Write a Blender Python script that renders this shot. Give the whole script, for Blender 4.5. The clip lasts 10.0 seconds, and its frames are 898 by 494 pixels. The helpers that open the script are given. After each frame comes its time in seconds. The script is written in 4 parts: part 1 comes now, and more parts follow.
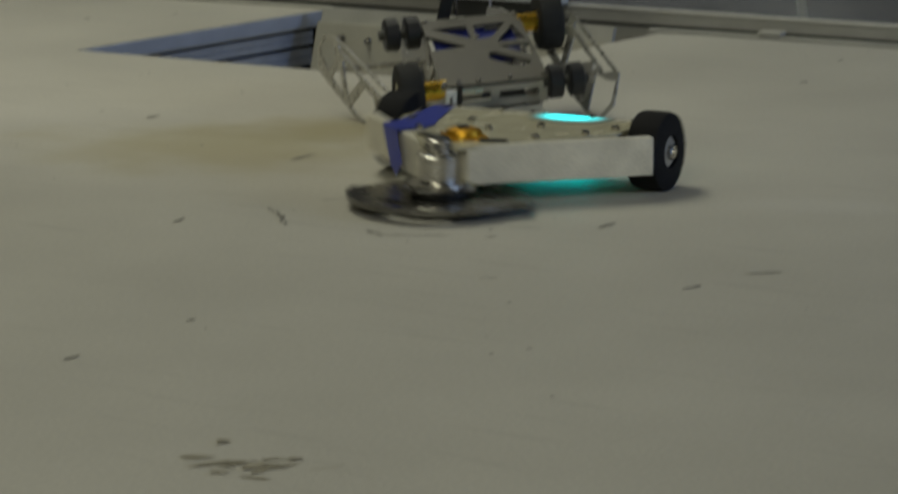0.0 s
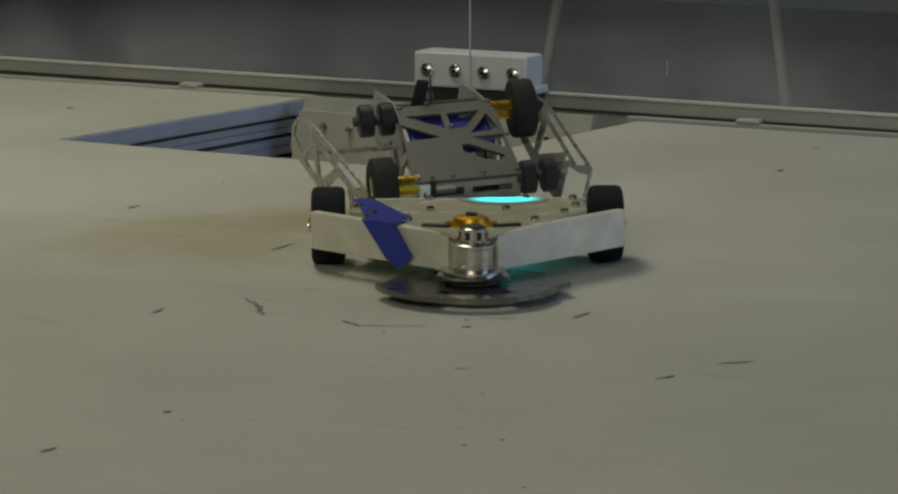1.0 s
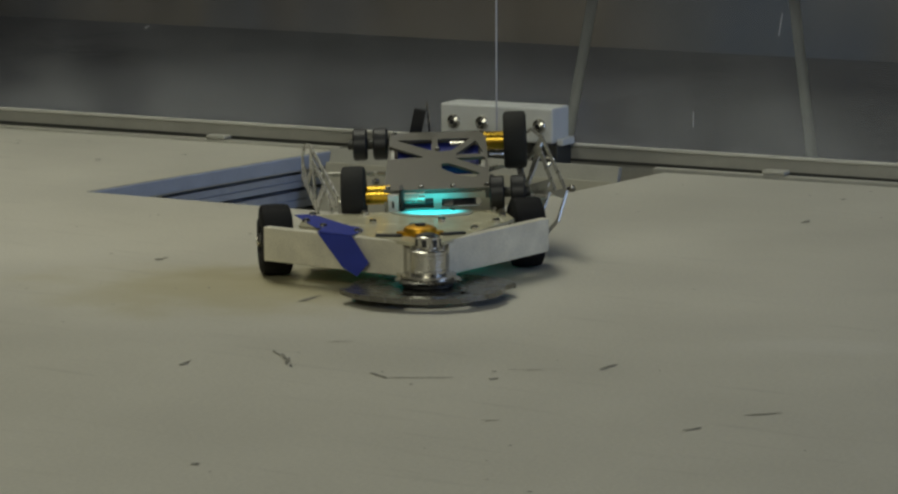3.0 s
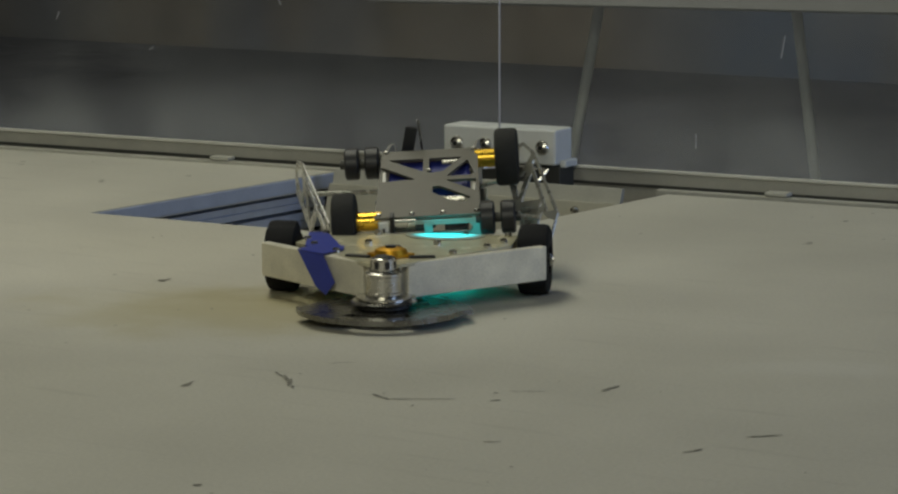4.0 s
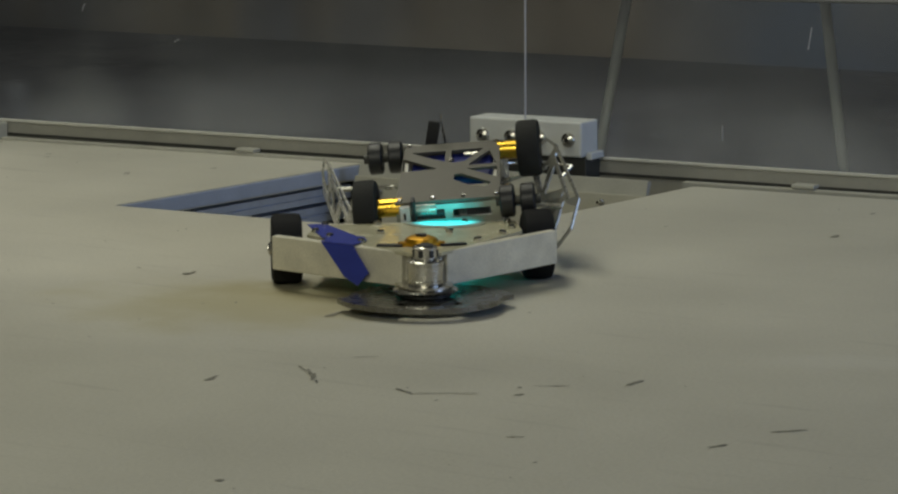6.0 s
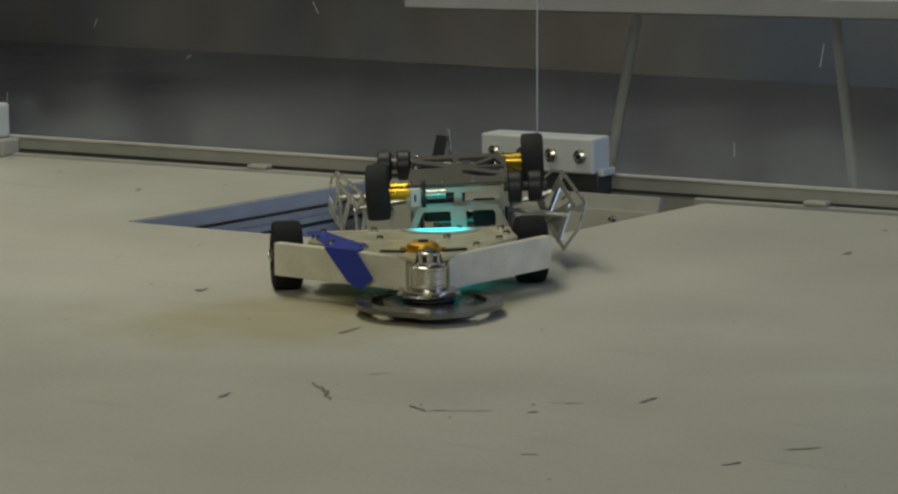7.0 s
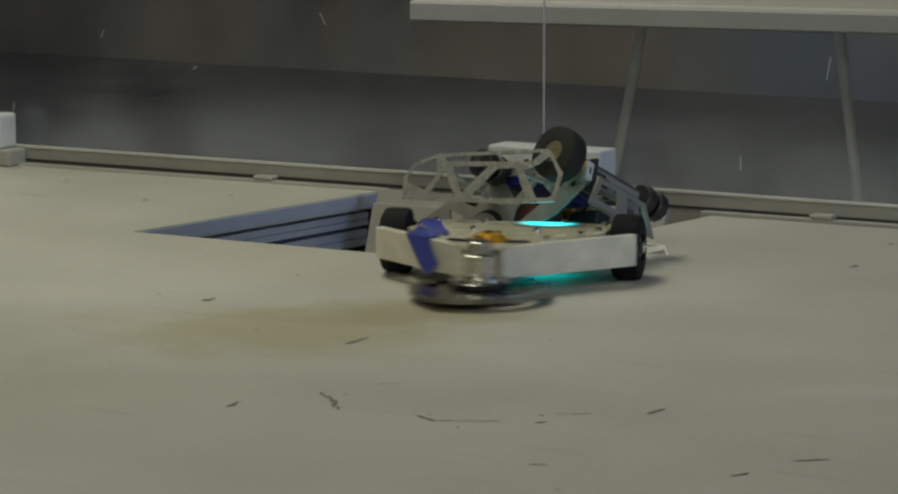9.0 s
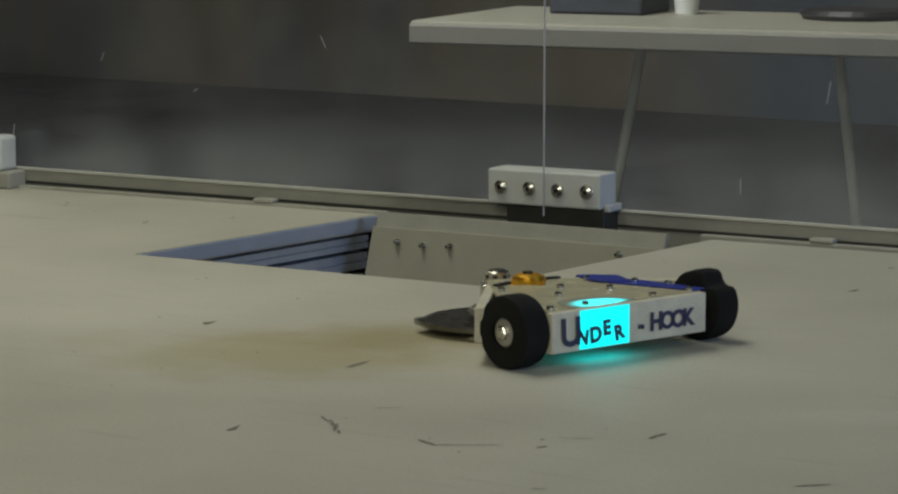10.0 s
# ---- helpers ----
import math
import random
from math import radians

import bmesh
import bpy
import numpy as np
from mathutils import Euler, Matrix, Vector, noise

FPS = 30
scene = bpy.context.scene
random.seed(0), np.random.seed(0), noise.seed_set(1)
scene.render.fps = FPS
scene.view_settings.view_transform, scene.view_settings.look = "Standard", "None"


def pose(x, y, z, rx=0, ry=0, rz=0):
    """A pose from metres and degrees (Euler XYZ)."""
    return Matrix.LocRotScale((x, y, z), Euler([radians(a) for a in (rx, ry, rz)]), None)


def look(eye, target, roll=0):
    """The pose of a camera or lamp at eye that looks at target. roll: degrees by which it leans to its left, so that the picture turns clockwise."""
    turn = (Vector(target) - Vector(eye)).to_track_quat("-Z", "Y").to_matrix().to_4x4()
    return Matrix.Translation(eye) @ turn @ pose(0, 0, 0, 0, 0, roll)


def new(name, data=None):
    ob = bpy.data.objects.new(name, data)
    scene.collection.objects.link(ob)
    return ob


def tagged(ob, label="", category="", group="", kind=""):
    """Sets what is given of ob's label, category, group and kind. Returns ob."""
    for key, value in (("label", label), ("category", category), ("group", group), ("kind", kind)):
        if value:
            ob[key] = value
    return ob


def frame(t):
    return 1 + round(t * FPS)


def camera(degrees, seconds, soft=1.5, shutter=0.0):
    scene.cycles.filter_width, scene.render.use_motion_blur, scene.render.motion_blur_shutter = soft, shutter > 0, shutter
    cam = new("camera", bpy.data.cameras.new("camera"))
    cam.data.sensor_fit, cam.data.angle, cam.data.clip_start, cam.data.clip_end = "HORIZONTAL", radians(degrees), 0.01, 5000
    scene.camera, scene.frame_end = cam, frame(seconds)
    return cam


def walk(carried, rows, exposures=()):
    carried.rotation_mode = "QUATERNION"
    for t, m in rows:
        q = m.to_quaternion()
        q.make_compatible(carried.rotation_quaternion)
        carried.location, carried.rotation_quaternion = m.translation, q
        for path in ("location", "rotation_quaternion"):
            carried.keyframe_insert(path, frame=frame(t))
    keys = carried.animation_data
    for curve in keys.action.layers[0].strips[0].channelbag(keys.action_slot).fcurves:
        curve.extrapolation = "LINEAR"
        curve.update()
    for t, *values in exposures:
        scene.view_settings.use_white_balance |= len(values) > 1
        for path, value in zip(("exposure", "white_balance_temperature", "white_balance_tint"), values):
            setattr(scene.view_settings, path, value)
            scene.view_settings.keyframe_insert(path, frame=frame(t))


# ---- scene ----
cam = camera(17.62, 10.0, 2.3, 0.5)

# Camera path: seconds, degrees left of +y, degrees up, roll, eye
PATH = [
    (0.0, 32.473, -11.799, -0.052, 0.4584, -0.7038, 0.4309),
    (0.2, 32.300, -10.943, -0.009, 0.4645, -0.7079, 0.4339),
    (0.5, 32.297, -10.512, 0.069, 0.4725, -0.7118, 0.4379),
    (1.0, 32.267, -10.200, -0.159, 0.4767, -0.7130, 0.4416),
    (1.5, 32.337, -10.270, -0.245, 0.4799, -0.7131, 0.4424),
    (2.0, 32.707, -10.361, -0.383, 0.4742, -0.7097, 0.4409),
    (2.5, 32.677, -10.197, -0.357, 0.4726, -0.7115, 0.4426),
    (2.7, 32.682, -9.722, -0.345, 0.4744, -0.7134, 0.4429),
    (3.2, 32.833, -9.031, -0.305, 0.4795, -0.7179, 0.4437),
    (3.8, 32.909, -8.759, -0.273, 0.4823, -0.7190, 0.4445),
    (4.0, 32.882, -8.789, -0.264, 0.4823, -0.7190, 0.4448),
    (4.5, 33.088, -8.691, -0.341, 0.4783, -0.7123, 0.4440),
    (5.0, 33.221, -8.611, -0.253, 0.4797, -0.7155, 0.4469),
    (5.5, 33.275, -8.486, -0.378, 0.4820, -0.7099, 0.4460),
    (5.7, 33.369, -8.815, -0.380, 0.4818, -0.7099, 0.4462),
    (6.3, 33.520, -9.006, -0.394, 0.4812, -0.7099, 0.4473),
    (6.8, 33.628, -8.932, -0.403, 0.4805, -0.7098, 0.4480),
    (7.0, 33.633, -8.683, -0.339, 0.4782, -0.7124, 0.4481),
    (7.5, 33.652, -8.688, -0.334, 0.4794, -0.7169, 0.4485),
    (8.0, 33.781, -8.870, -0.156, 0.4718, -0.7134, 0.4443),
    (8.5, 33.736, -8.674, -0.051, 0.4715, -0.7161, 0.4462),
    (9.0, 33.655, -8.414, -0.093, 0.4754, -0.7186, 0.4461),
    (9.5, 33.634, -8.275, -0.006, 0.4737, -0.7182, 0.4464),
    (10.0, 33.601, -7.993, 0.037, 0.4730, -0.7206, 0.4484),
]


def aim(yaw, pitch, roll, x, y, z):
    """The camera's pose: yaw to the left of +y, pitch up, roll counter-clockwise."""
    return pose(x, y, z, 90 + pitch, 0, yaw) @ pose(0, 0, 0, 0, 0, roll)


walk(cam, [(r[0], aim(*r[1:])) for r in PATH], [(0.0, -0.06), (2.0, -0.04), (4.0, 0.04), (10.0, 0.07)])

# ---------------------------------------------------------------- light
world = bpy.data.worlds.new("room_light")
world.use_nodes = True
world.node_tree.nodes["Background"].inputs["Color"].default_value = (0.75, 0.82, 0.9, 1)
world.node_tree.nodes["Background"].inputs["Strength"].default_value = 0.03
scene.world = world


def area(name, m, sx, sy, watts, colour):
    data = bpy.data.lights.new(name, "AREA")
    data.shape, data.size, data.size_y, data.energy, data.color = "RECTANGLE", sx, sy, watts, colour
    ob = new(name, data)
    ob.matrix_world = m
    return ob


# Unseen lights: the arena's overhead lamp, then added front, side and hall fills
area("arena_lamp", look((-1.75, 1.65, 2.1), (-1.45, 1.85, 0.0)), 1.4, 0.6, 16.5, (0.99, 0.99, 0.79))
area("front_lamp", look((0.3, -1.7, 1.7), (-1.2, 2.2, 0.1)), 1.4, 0.6, 22.5, (0.99, 0.99, 0.80))
# bluish fill added on the right; no window stands there
area("window_light", look((1.65, 1.85, 0.75), (-1.6, 2.0, -0.05)), 0.8, 0.8, 10.5, (0.42, 0.60, 1.0))
area("hall_lamp", look((-3.1, 3.0, 2.85), (-4.5, 5.6, 0.0)), 2.4, 0.8, 200.0, (1.0, 0.98, 0.88))

# ---------------------------------------------------------------- materials


def mat(name, colour, rough=0.5, metal=0.0, vary=0.12, scale=40.0, bump=0.05, detail_scale=None, spec=None):
    """A plain surface with blotches, grain and fine relief."""
    m = bpy.data.materials.new(name)
    m.use_nodes = True
    n, l = m.node_tree.nodes, m.node_tree.links
    b = n["Principled BSDF"]
    b.inputs["Roughness"].default_value, b.inputs["Metallic"].default_value = rough, metal
    if spec is not None:
        b.inputs["Specular IOR Level"].default_value = spec
    co = n.new("ShaderNodeTexCoord")
    a, c = n.new("ShaderNodeTexNoise"), n.new("ShaderNodeTexNoise")
    a.inputs["Scale"].default_value, c.inputs["Scale"].default_value = scale, detail_scale or scale * 14
    a.inputs["Detail"].default_value, c.inputs["Detail"].default_value = 6, 4
    l.new(co.outputs["Object"], a.inputs["Vector"])
    l.new(co.outputs["Object"], c.inputs["Vector"])
    mix = n.new("ShaderNodeMix")
    mix.data_type = "RGBA"
    mix.inputs[6].default_value = (*[v * (1 - vary) for v in colour], 1)
    mix.inputs[7].default_value = (*[min(1, v * (1 + vary)) for v in colour], 1)
    add = n.new("ShaderNodeMath")
    add.operation = "MULTIPLY_ADD"
    add.inputs[1].default_value, add.inputs[2].default_value = 0.4, 0.0
    l.new(c.outputs["Fac"], add.inputs[0])
    add2 = n.new("ShaderNodeMath")
    add2.operation = "MULTIPLY_ADD"
    add2.inputs[1].default_value = 0.6
    l.new(a.outputs["Fac"], add2.inputs[0])
    l.new(add.outputs[0], add2.inputs[2])
    ramp = n.new("ShaderNodeMapRange")
    ramp.inputs[1].default_value, ramp.inputs[2].default_value = 0.32, 0.68
    l.new(add2.outputs[0], ramp.inputs[0])
    l.new(ramp.outputs[0], mix.inputs[0])
    l.new(mix.outputs[2], b.inputs["Base Color"])
    rr = n.new("ShaderNodeMapRange")
    rr.inputs[3].default_value, rr.inputs[4].default_value = max(0.03, rough - 0.1), min(1, rough + 0.1)
    l.new(a.outputs["Fac"], rr.inputs[0])
    l.new(rr.outputs[0], b.inputs["Roughness"])
    if bump:
        bp = n.new("ShaderNodeBump")
        bp.inputs["Strength"].default_value, bp.inputs["Distance"].default_value = bump, 0.002
        l.new(c.outputs["Fac"], bp.inputs["Height"])
        l.new(bp.outputs[0], b.inputs["Normal"])
    return m


def glow(name, colour, strength):
    m = bpy.data.materials.new(name)
    m.use_nodes = True
    b = m.node_tree.nodes["Principled BSDF"]
    b.inputs["Base Color"].default_value = (*[0.5 * c for c in colour], 1)
    b.inputs["Emission Color"].default_value, b.inputs["Emission Strength"].default_value = (*colour, 1), strength
    return m


def floor_material():
    """Worn off-white paint on board: blotches, faint rub marks and a stain of yellow sawdust."""
    m = mat("painted_board", (0.60, 0.575, 0.50), 0.55, 0, 0.10, 5.0, 0.4, 260.0)
    n, l = m.node_tree.nodes, m.node_tree.links
    b = n["Principled BSDF"]
    base = b.inputs["Base Color"].links[0].from_socket
    co = n.new("ShaderNodeTexCoord")

    def blotch(x, y, rx, ry, turn, inner):
        mp = n.new("ShaderNodeMapping")
        mp.vector_type = "TEXTURE"
        mp.inputs["Location"].default_value = (x, y, 0)
        mp.inputs["Rotation"].default_value = (0, 0, radians(turn))
        mp.inputs["Scale"].default_value = (rx, ry, 1)
        l.new(co.outputs["Object"], mp.inputs["Vector"])
        ln = n.new("ShaderNodeVectorMath")
        ln.operation = "LENGTH"
        l.new(mp.outputs[0], ln.inputs[0])
        ns = n.new("ShaderNodeTexNoise")
        ns.inputs["Scale"].default_value, ns.inputs["Detail"].default_value = 14, 8
        l.new(co.outputs["Object"], ns.inputs["Vector"])
        ad = n.new("ShaderNodeMath")
        ad.operation = "MULTIPLY_ADD"
        ad.inputs[1].default_value = 0.9
        l.new(ns.outputs["Fac"], ad.inputs[0])
        l.new(ln.outputs["Value"], ad.inputs[2])
        mr = n.new("ShaderNodeMapRange")
        mr.interpolation_type = "SMOOTHSTEP"
        mr.inputs[1].default_value, mr.inputs[2].default_value = 1.35, 0.55
        mr.inputs[4].default_value = inner
        l.new(ad.outputs[0], mr.inputs[0])
        return mr.outputs[0]

    def over(base, fac, colour):
        mx = n.new("ShaderNodeMix")
        mx.data_type = "RGBA"
        l.new(fac, mx.inputs[0])
        l.new(base, mx.inputs[6])
        mx.inputs[7].default_value = (*colour, 1)
        return mx.outputs[2]

    base = over(base, blotch(-1.042, 1.298, 0.264, 0.203, 30, 0.8), (0.47, 0.42, 0.25))
    base = over(base, blotch(-1.000, 1.420, 0.200, 0.130, 34, 0.7), (0.38, 0.33, 0.17))
    base = over(base, blotch(-0.491, 1.322, 0.107, 0.053, 20, 0.35), (0.72, 0.70, 0.64))
    # long faint rub marks
    mp = n.new("ShaderNodeMapping")
    mp.inputs["Scale"].default_value = (3, 26, 1)
    mp.inputs["Rotation"].default_value = (0, 0, radians(-28))
    l.new(co.outputs["Object"], mp.inputs["Vector"])
    ns = n.new("ShaderNodeTexNoise")
    ns.inputs["Scale"].default_value, ns.inputs["Detail"].default_value = 2.2, 9
    l.new(mp.outputs[0], ns.inputs["Vector"])
    mr = n.new("ShaderNodeMapRange")
    mr.inputs[1].default_value, mr.inputs[2].default_value, mr.inputs[4].default_value = 0.60, 0.78, 0.3
    l.new(ns.outputs["Fac"], mr.inputs[0])
    base = over(base, mr.outputs[0], (0.34, 0.32, 0.28))
    l.new(base, b.inputs["Base Color"])
    return m


M_FLOOR = floor_material()
# bluish light in the pit is put into these two base colours
M_EDGE = mat("board_edge_lit_blue", (0.56, 0.60, 0.70), 0.6, 0, 0.1, 30)
M_ALU = mat("brushed_aluminium_lit_blue", (0.56, 0.60, 0.70), 0.42, 0.3, 0.1, 60)
M_RAIL = mat("dull_aluminium_rail", (0.40, 0.39, 0.35), 0.5, 0.15, 0.1, 30)
# the light caught on the rail's top edge is put into this paler colour
M_BRIGHT = mat("lit_aluminium_lip", (0.72, 0.71, 0.66), 0.4, 0.15, 0.08, 30)
M_LIP = mat("grey_trim", (0.46, 0.45, 0.40), 0.6, 0, 0.1, 30)
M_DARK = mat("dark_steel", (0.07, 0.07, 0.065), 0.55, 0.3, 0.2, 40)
M_PITBOARD = mat("trapdoor_board", (0.46, 0.44, 0.36), 0.6, 0, 0.08, 25)
M_UHMW = mat("white_plastic", (0.78, 0.79, 0.78), 0.42, 0, 0.05, 50, 0.08)
M_BUMPER = mat("scuffed_white_plastic", (0.75, 0.71, 0.585), 0.45, 0, 0.18, 45, 0.12)
M_RUBBER = mat("black_foam_rubber", (0.011, 0.011, 0.012), 0.8, 0, 0.35, 60, 0.4, spec=0.25)
M_GREYRUB = mat("worn_grey_rubber", (0.026, 0.026, 0.025), 0.75, 0, 0.3, 60, 0.3, spec=0.3)
M_STEEL = mat("polished_steel", (0.60, 0.58, 0.53), 0.27, 1.0, 0.08, 80, 0.02)
M_BLADE = mat("scratched_steel", (0.22, 0.215, 0.20), 0.27, 1.0, 0.2, 70)
M_TI = mat("milled_aluminium", (0.46, 0.45, 0.41), 0.38, 0.5, 0.12, 60)
M_BELLY = mat("grey_titanium", (0.125, 0.118, 0.10), 0.5, 0.35, 0.12, 60)
M_FRAME = mat("bead_blasted_aluminium", (0.46, 0.45, 0.41), 0.28, 0.5, 0.1, 60)
M_GOLD = mat("gold_anodised", (0.80, 0.50, 0.06), 0.28, 1.0, 0.12, 60, 0.02)
M_ORANGE = mat("orange_anodised", (0.80, 0.42, 0.03), 0.35, 0.8, 0.12, 60, 0.02)
M_BLACK = mat("black_plastic", (0.02, 0.02, 0.022), 0.45, 0, 0.2, 60)
M_BLUE = mat("blue_tape", (0.028, 0.048, 0.37), 0.42, 0, 0.15, 60, 0.1)
M_BRASS = mat("pale_brass_hub", (0.66, 0.60, 0.36), 0.3, 0.8, 0.15, 90)
M_PACK = mat("dark_blue_wrap", (0.02, 0.03, 0.22), 0.4, 0, 0.15, 60)
M_RED = mat("brown_red_wrap", (0.10, 0.04, 0.03), 0.45, 0, 0.2, 50)
M_INK = mat("blue_black_marker", (0.045, 0.045, 0.11), 0.6, 0, 0.3, 90, 0)
M_TABLE = mat("table_laminate", (0.30, 0.29, 0.235), 0.5, 0, 0.05, 8)
M_TABLE_RIM = mat("table_rim", (0.24, 0.235, 0.21), 0.5, 0, 0.06, 12)
M_TUBE = mat("grey_tube", (0.82, 0.82, 0.74), 0.5, 0.0, 0.08, 20)
M_HALLFLOOR = mat("hall_floor", (0.116, 0.116, 0.121), 0.95, 0, 0.5, 0.9, spec=0.1)


def hall_material():
    """Dim far wall: soft upright patches of cool and warm grey."""
    m = mat("hall_wall", (0.143, 0.143, 0.137), 0.95, 0, 0.25, 1.3, 0.0, 6.0)
    n, l = m.node_tree.nodes, m.node_tree.links
    b = n["Principled BSDF"]
    base = b.inputs["Base Color"].links[0].from_socket
    co, mp, ns, mr, mx = (n.new("ShaderNode" + k) for k in ("TexCoord", "Mapping", "TexNoise", "MapRange", "Mix"))
    mp.inputs["Scale"].default_value = (1.0, 1.0, 0.3)
    ns.inputs["Scale"].default_value, ns.inputs["Detail"].default_value = 0.75, 3
    mr.inputs[1].default_value, mr.inputs[2].default_value = 0.4, 0.6
    mx.data_type, mx.blend_type = "RGBA", "MULTIPLY"
    mx.inputs[0].default_value = 1.0
    tone = n.new("ShaderNodeMix")
    tone.data_type = "RGBA"
    tone.inputs[6].default_value, tone.inputs[7].default_value = (0.62, 0.76, 1.05, 1), (1.2, 1.04, 0.84, 1)
    l.new(co.outputs["Object"], mp.inputs[0])
    l.new(mp.outputs[0], ns.inputs["Vector"])
    l.new(ns.outputs["Fac"], mr.inputs[0])
    l.new(mr.outputs[0], tone.inputs[0])
    l.new(base, mx.inputs[6])
    l.new(tone.outputs[2], mx.inputs[7])
    l.new(mx.outputs[2], b.inputs["Base Color"])
    return m


M_CLOTH = mat("dark_cloth", (0.05, 0.055, 0.07), 0.9, 0, 0.4, 6.0)
M_CORD = mat("pale_cord", (0.55, 0.55, 0.62), 0.6, 0, 0.1, 60)
M_HALL = hall_material()
M_SMEAR = mat("tan_smear", (0.40, 0.365, 0.27), 0.8, 0, 0.25, 90)
M_SCUFF = mat("rubber_scuff", (0.26, 0.247, 0.21), 0.8, 0, 0.4, 120)


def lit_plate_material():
    """Yellowed plate made to glow itself, fading outwards, for a cyan lamp beneath it."""
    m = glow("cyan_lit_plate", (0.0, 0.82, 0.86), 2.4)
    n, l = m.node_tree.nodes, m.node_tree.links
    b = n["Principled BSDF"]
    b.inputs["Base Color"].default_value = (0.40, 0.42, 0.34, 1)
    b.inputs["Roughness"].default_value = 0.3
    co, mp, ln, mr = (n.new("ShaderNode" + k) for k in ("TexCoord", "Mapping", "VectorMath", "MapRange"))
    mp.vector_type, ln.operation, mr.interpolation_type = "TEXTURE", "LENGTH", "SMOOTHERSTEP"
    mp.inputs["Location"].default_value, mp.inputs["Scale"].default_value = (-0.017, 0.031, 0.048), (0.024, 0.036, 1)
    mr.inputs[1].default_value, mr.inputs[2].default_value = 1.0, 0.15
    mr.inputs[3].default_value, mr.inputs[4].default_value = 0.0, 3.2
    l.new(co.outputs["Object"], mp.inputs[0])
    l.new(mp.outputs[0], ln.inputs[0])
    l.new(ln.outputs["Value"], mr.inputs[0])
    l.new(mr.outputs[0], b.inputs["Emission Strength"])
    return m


# emission stands in for panel, plate and floor lit by a hidden lamp
M_CYAN = glow("cyan_lit_panel", (0.0, 0.80, 0.84), 1.25)
M_CYAN_PATCH = lit_plate_material()
M_CYAN_DIM = glow("cyan_spill_strip", (0.0, 0.75, 0.8), 2.0)


def top_plate_material():
    """Yellowed translucent plastic sheet."""
    m = mat("clear_plastic_sheet", (0.66, 0.62, 0.44), 0.25, 0, 0.15, 40, 0.03)
    m.node_tree.nodes["Principled BSDF"].inputs["Transmission Weight"].default_value = 0.12
    return m


M_SHEET = top_plate_material()


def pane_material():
    """Scratched and smudged clear polycarbonate; the milky haze near its foot is painted in."""
    m = bpy.data.materials.new("hazy_polycarbonate")
    m.use_nodes = True
    n, l = m.node_tree.nodes, m.node_tree.links
    n.remove(n["Principled BSDF"])
    tr, gl, di = n.new("ShaderNodeBsdfTransparent"), n.new("ShaderNodeBsdfGlossy"), n.new("ShaderNodeBsdfDiffuse")
    tr.inputs[0].default_value = (0.86, 0.88, 0.9, 1)
    gl.inputs["Roughness"].default_value = 0.12
    gl.inputs["Color"].default_value = (0.8, 0.85, 1.0, 1)
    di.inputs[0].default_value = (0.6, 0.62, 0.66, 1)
    fr = n.new("ShaderNodeFresnel")
    fr.inputs[0].default_value = 1.35
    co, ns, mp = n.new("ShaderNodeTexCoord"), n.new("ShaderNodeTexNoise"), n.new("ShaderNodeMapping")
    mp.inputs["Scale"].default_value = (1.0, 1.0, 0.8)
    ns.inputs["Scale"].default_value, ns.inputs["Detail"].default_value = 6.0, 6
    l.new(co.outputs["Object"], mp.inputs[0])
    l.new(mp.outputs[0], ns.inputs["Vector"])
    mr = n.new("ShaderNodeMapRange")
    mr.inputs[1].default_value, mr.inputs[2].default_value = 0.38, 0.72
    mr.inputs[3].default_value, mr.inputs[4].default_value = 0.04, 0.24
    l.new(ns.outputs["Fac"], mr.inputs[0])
    # painted haze: the diffuse share rises towards the pane's foot
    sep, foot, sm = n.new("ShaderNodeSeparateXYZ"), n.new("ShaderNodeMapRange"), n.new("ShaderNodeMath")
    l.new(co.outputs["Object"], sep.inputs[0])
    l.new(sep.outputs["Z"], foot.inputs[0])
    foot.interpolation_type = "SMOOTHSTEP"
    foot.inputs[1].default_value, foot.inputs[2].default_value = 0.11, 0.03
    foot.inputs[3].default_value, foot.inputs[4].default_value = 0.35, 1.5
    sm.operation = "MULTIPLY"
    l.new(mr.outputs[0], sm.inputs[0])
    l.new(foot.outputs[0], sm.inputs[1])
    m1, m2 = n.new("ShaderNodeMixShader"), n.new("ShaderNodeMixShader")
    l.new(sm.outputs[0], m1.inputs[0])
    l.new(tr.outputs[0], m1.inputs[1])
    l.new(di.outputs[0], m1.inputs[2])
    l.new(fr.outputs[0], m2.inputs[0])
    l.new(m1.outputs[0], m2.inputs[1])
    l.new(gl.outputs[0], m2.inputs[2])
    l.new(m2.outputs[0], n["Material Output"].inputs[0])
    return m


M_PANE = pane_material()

# ---------------------------------------------------------------- mesh helpers


def part(name, bm, material, parent=None, label="", smooth=False):
    """Links a bmesh as one mesh object under a thing or a part."""
    bmesh.ops.recalc_face_normals(bm, faces=bm.faces)
    me = bpy.data.meshes.new(name)
    bm.to_mesh(me)
    bm.free()
    me.materials.append(material)
    if smooth:
        me.shade_smooth()
        me.set_sharp_from_angle(angle=radians(35))
    ob = new(name, me)
    if parent is not None:
        ob.parent = parent
    if label:
        ob["label"] = label
    return ob


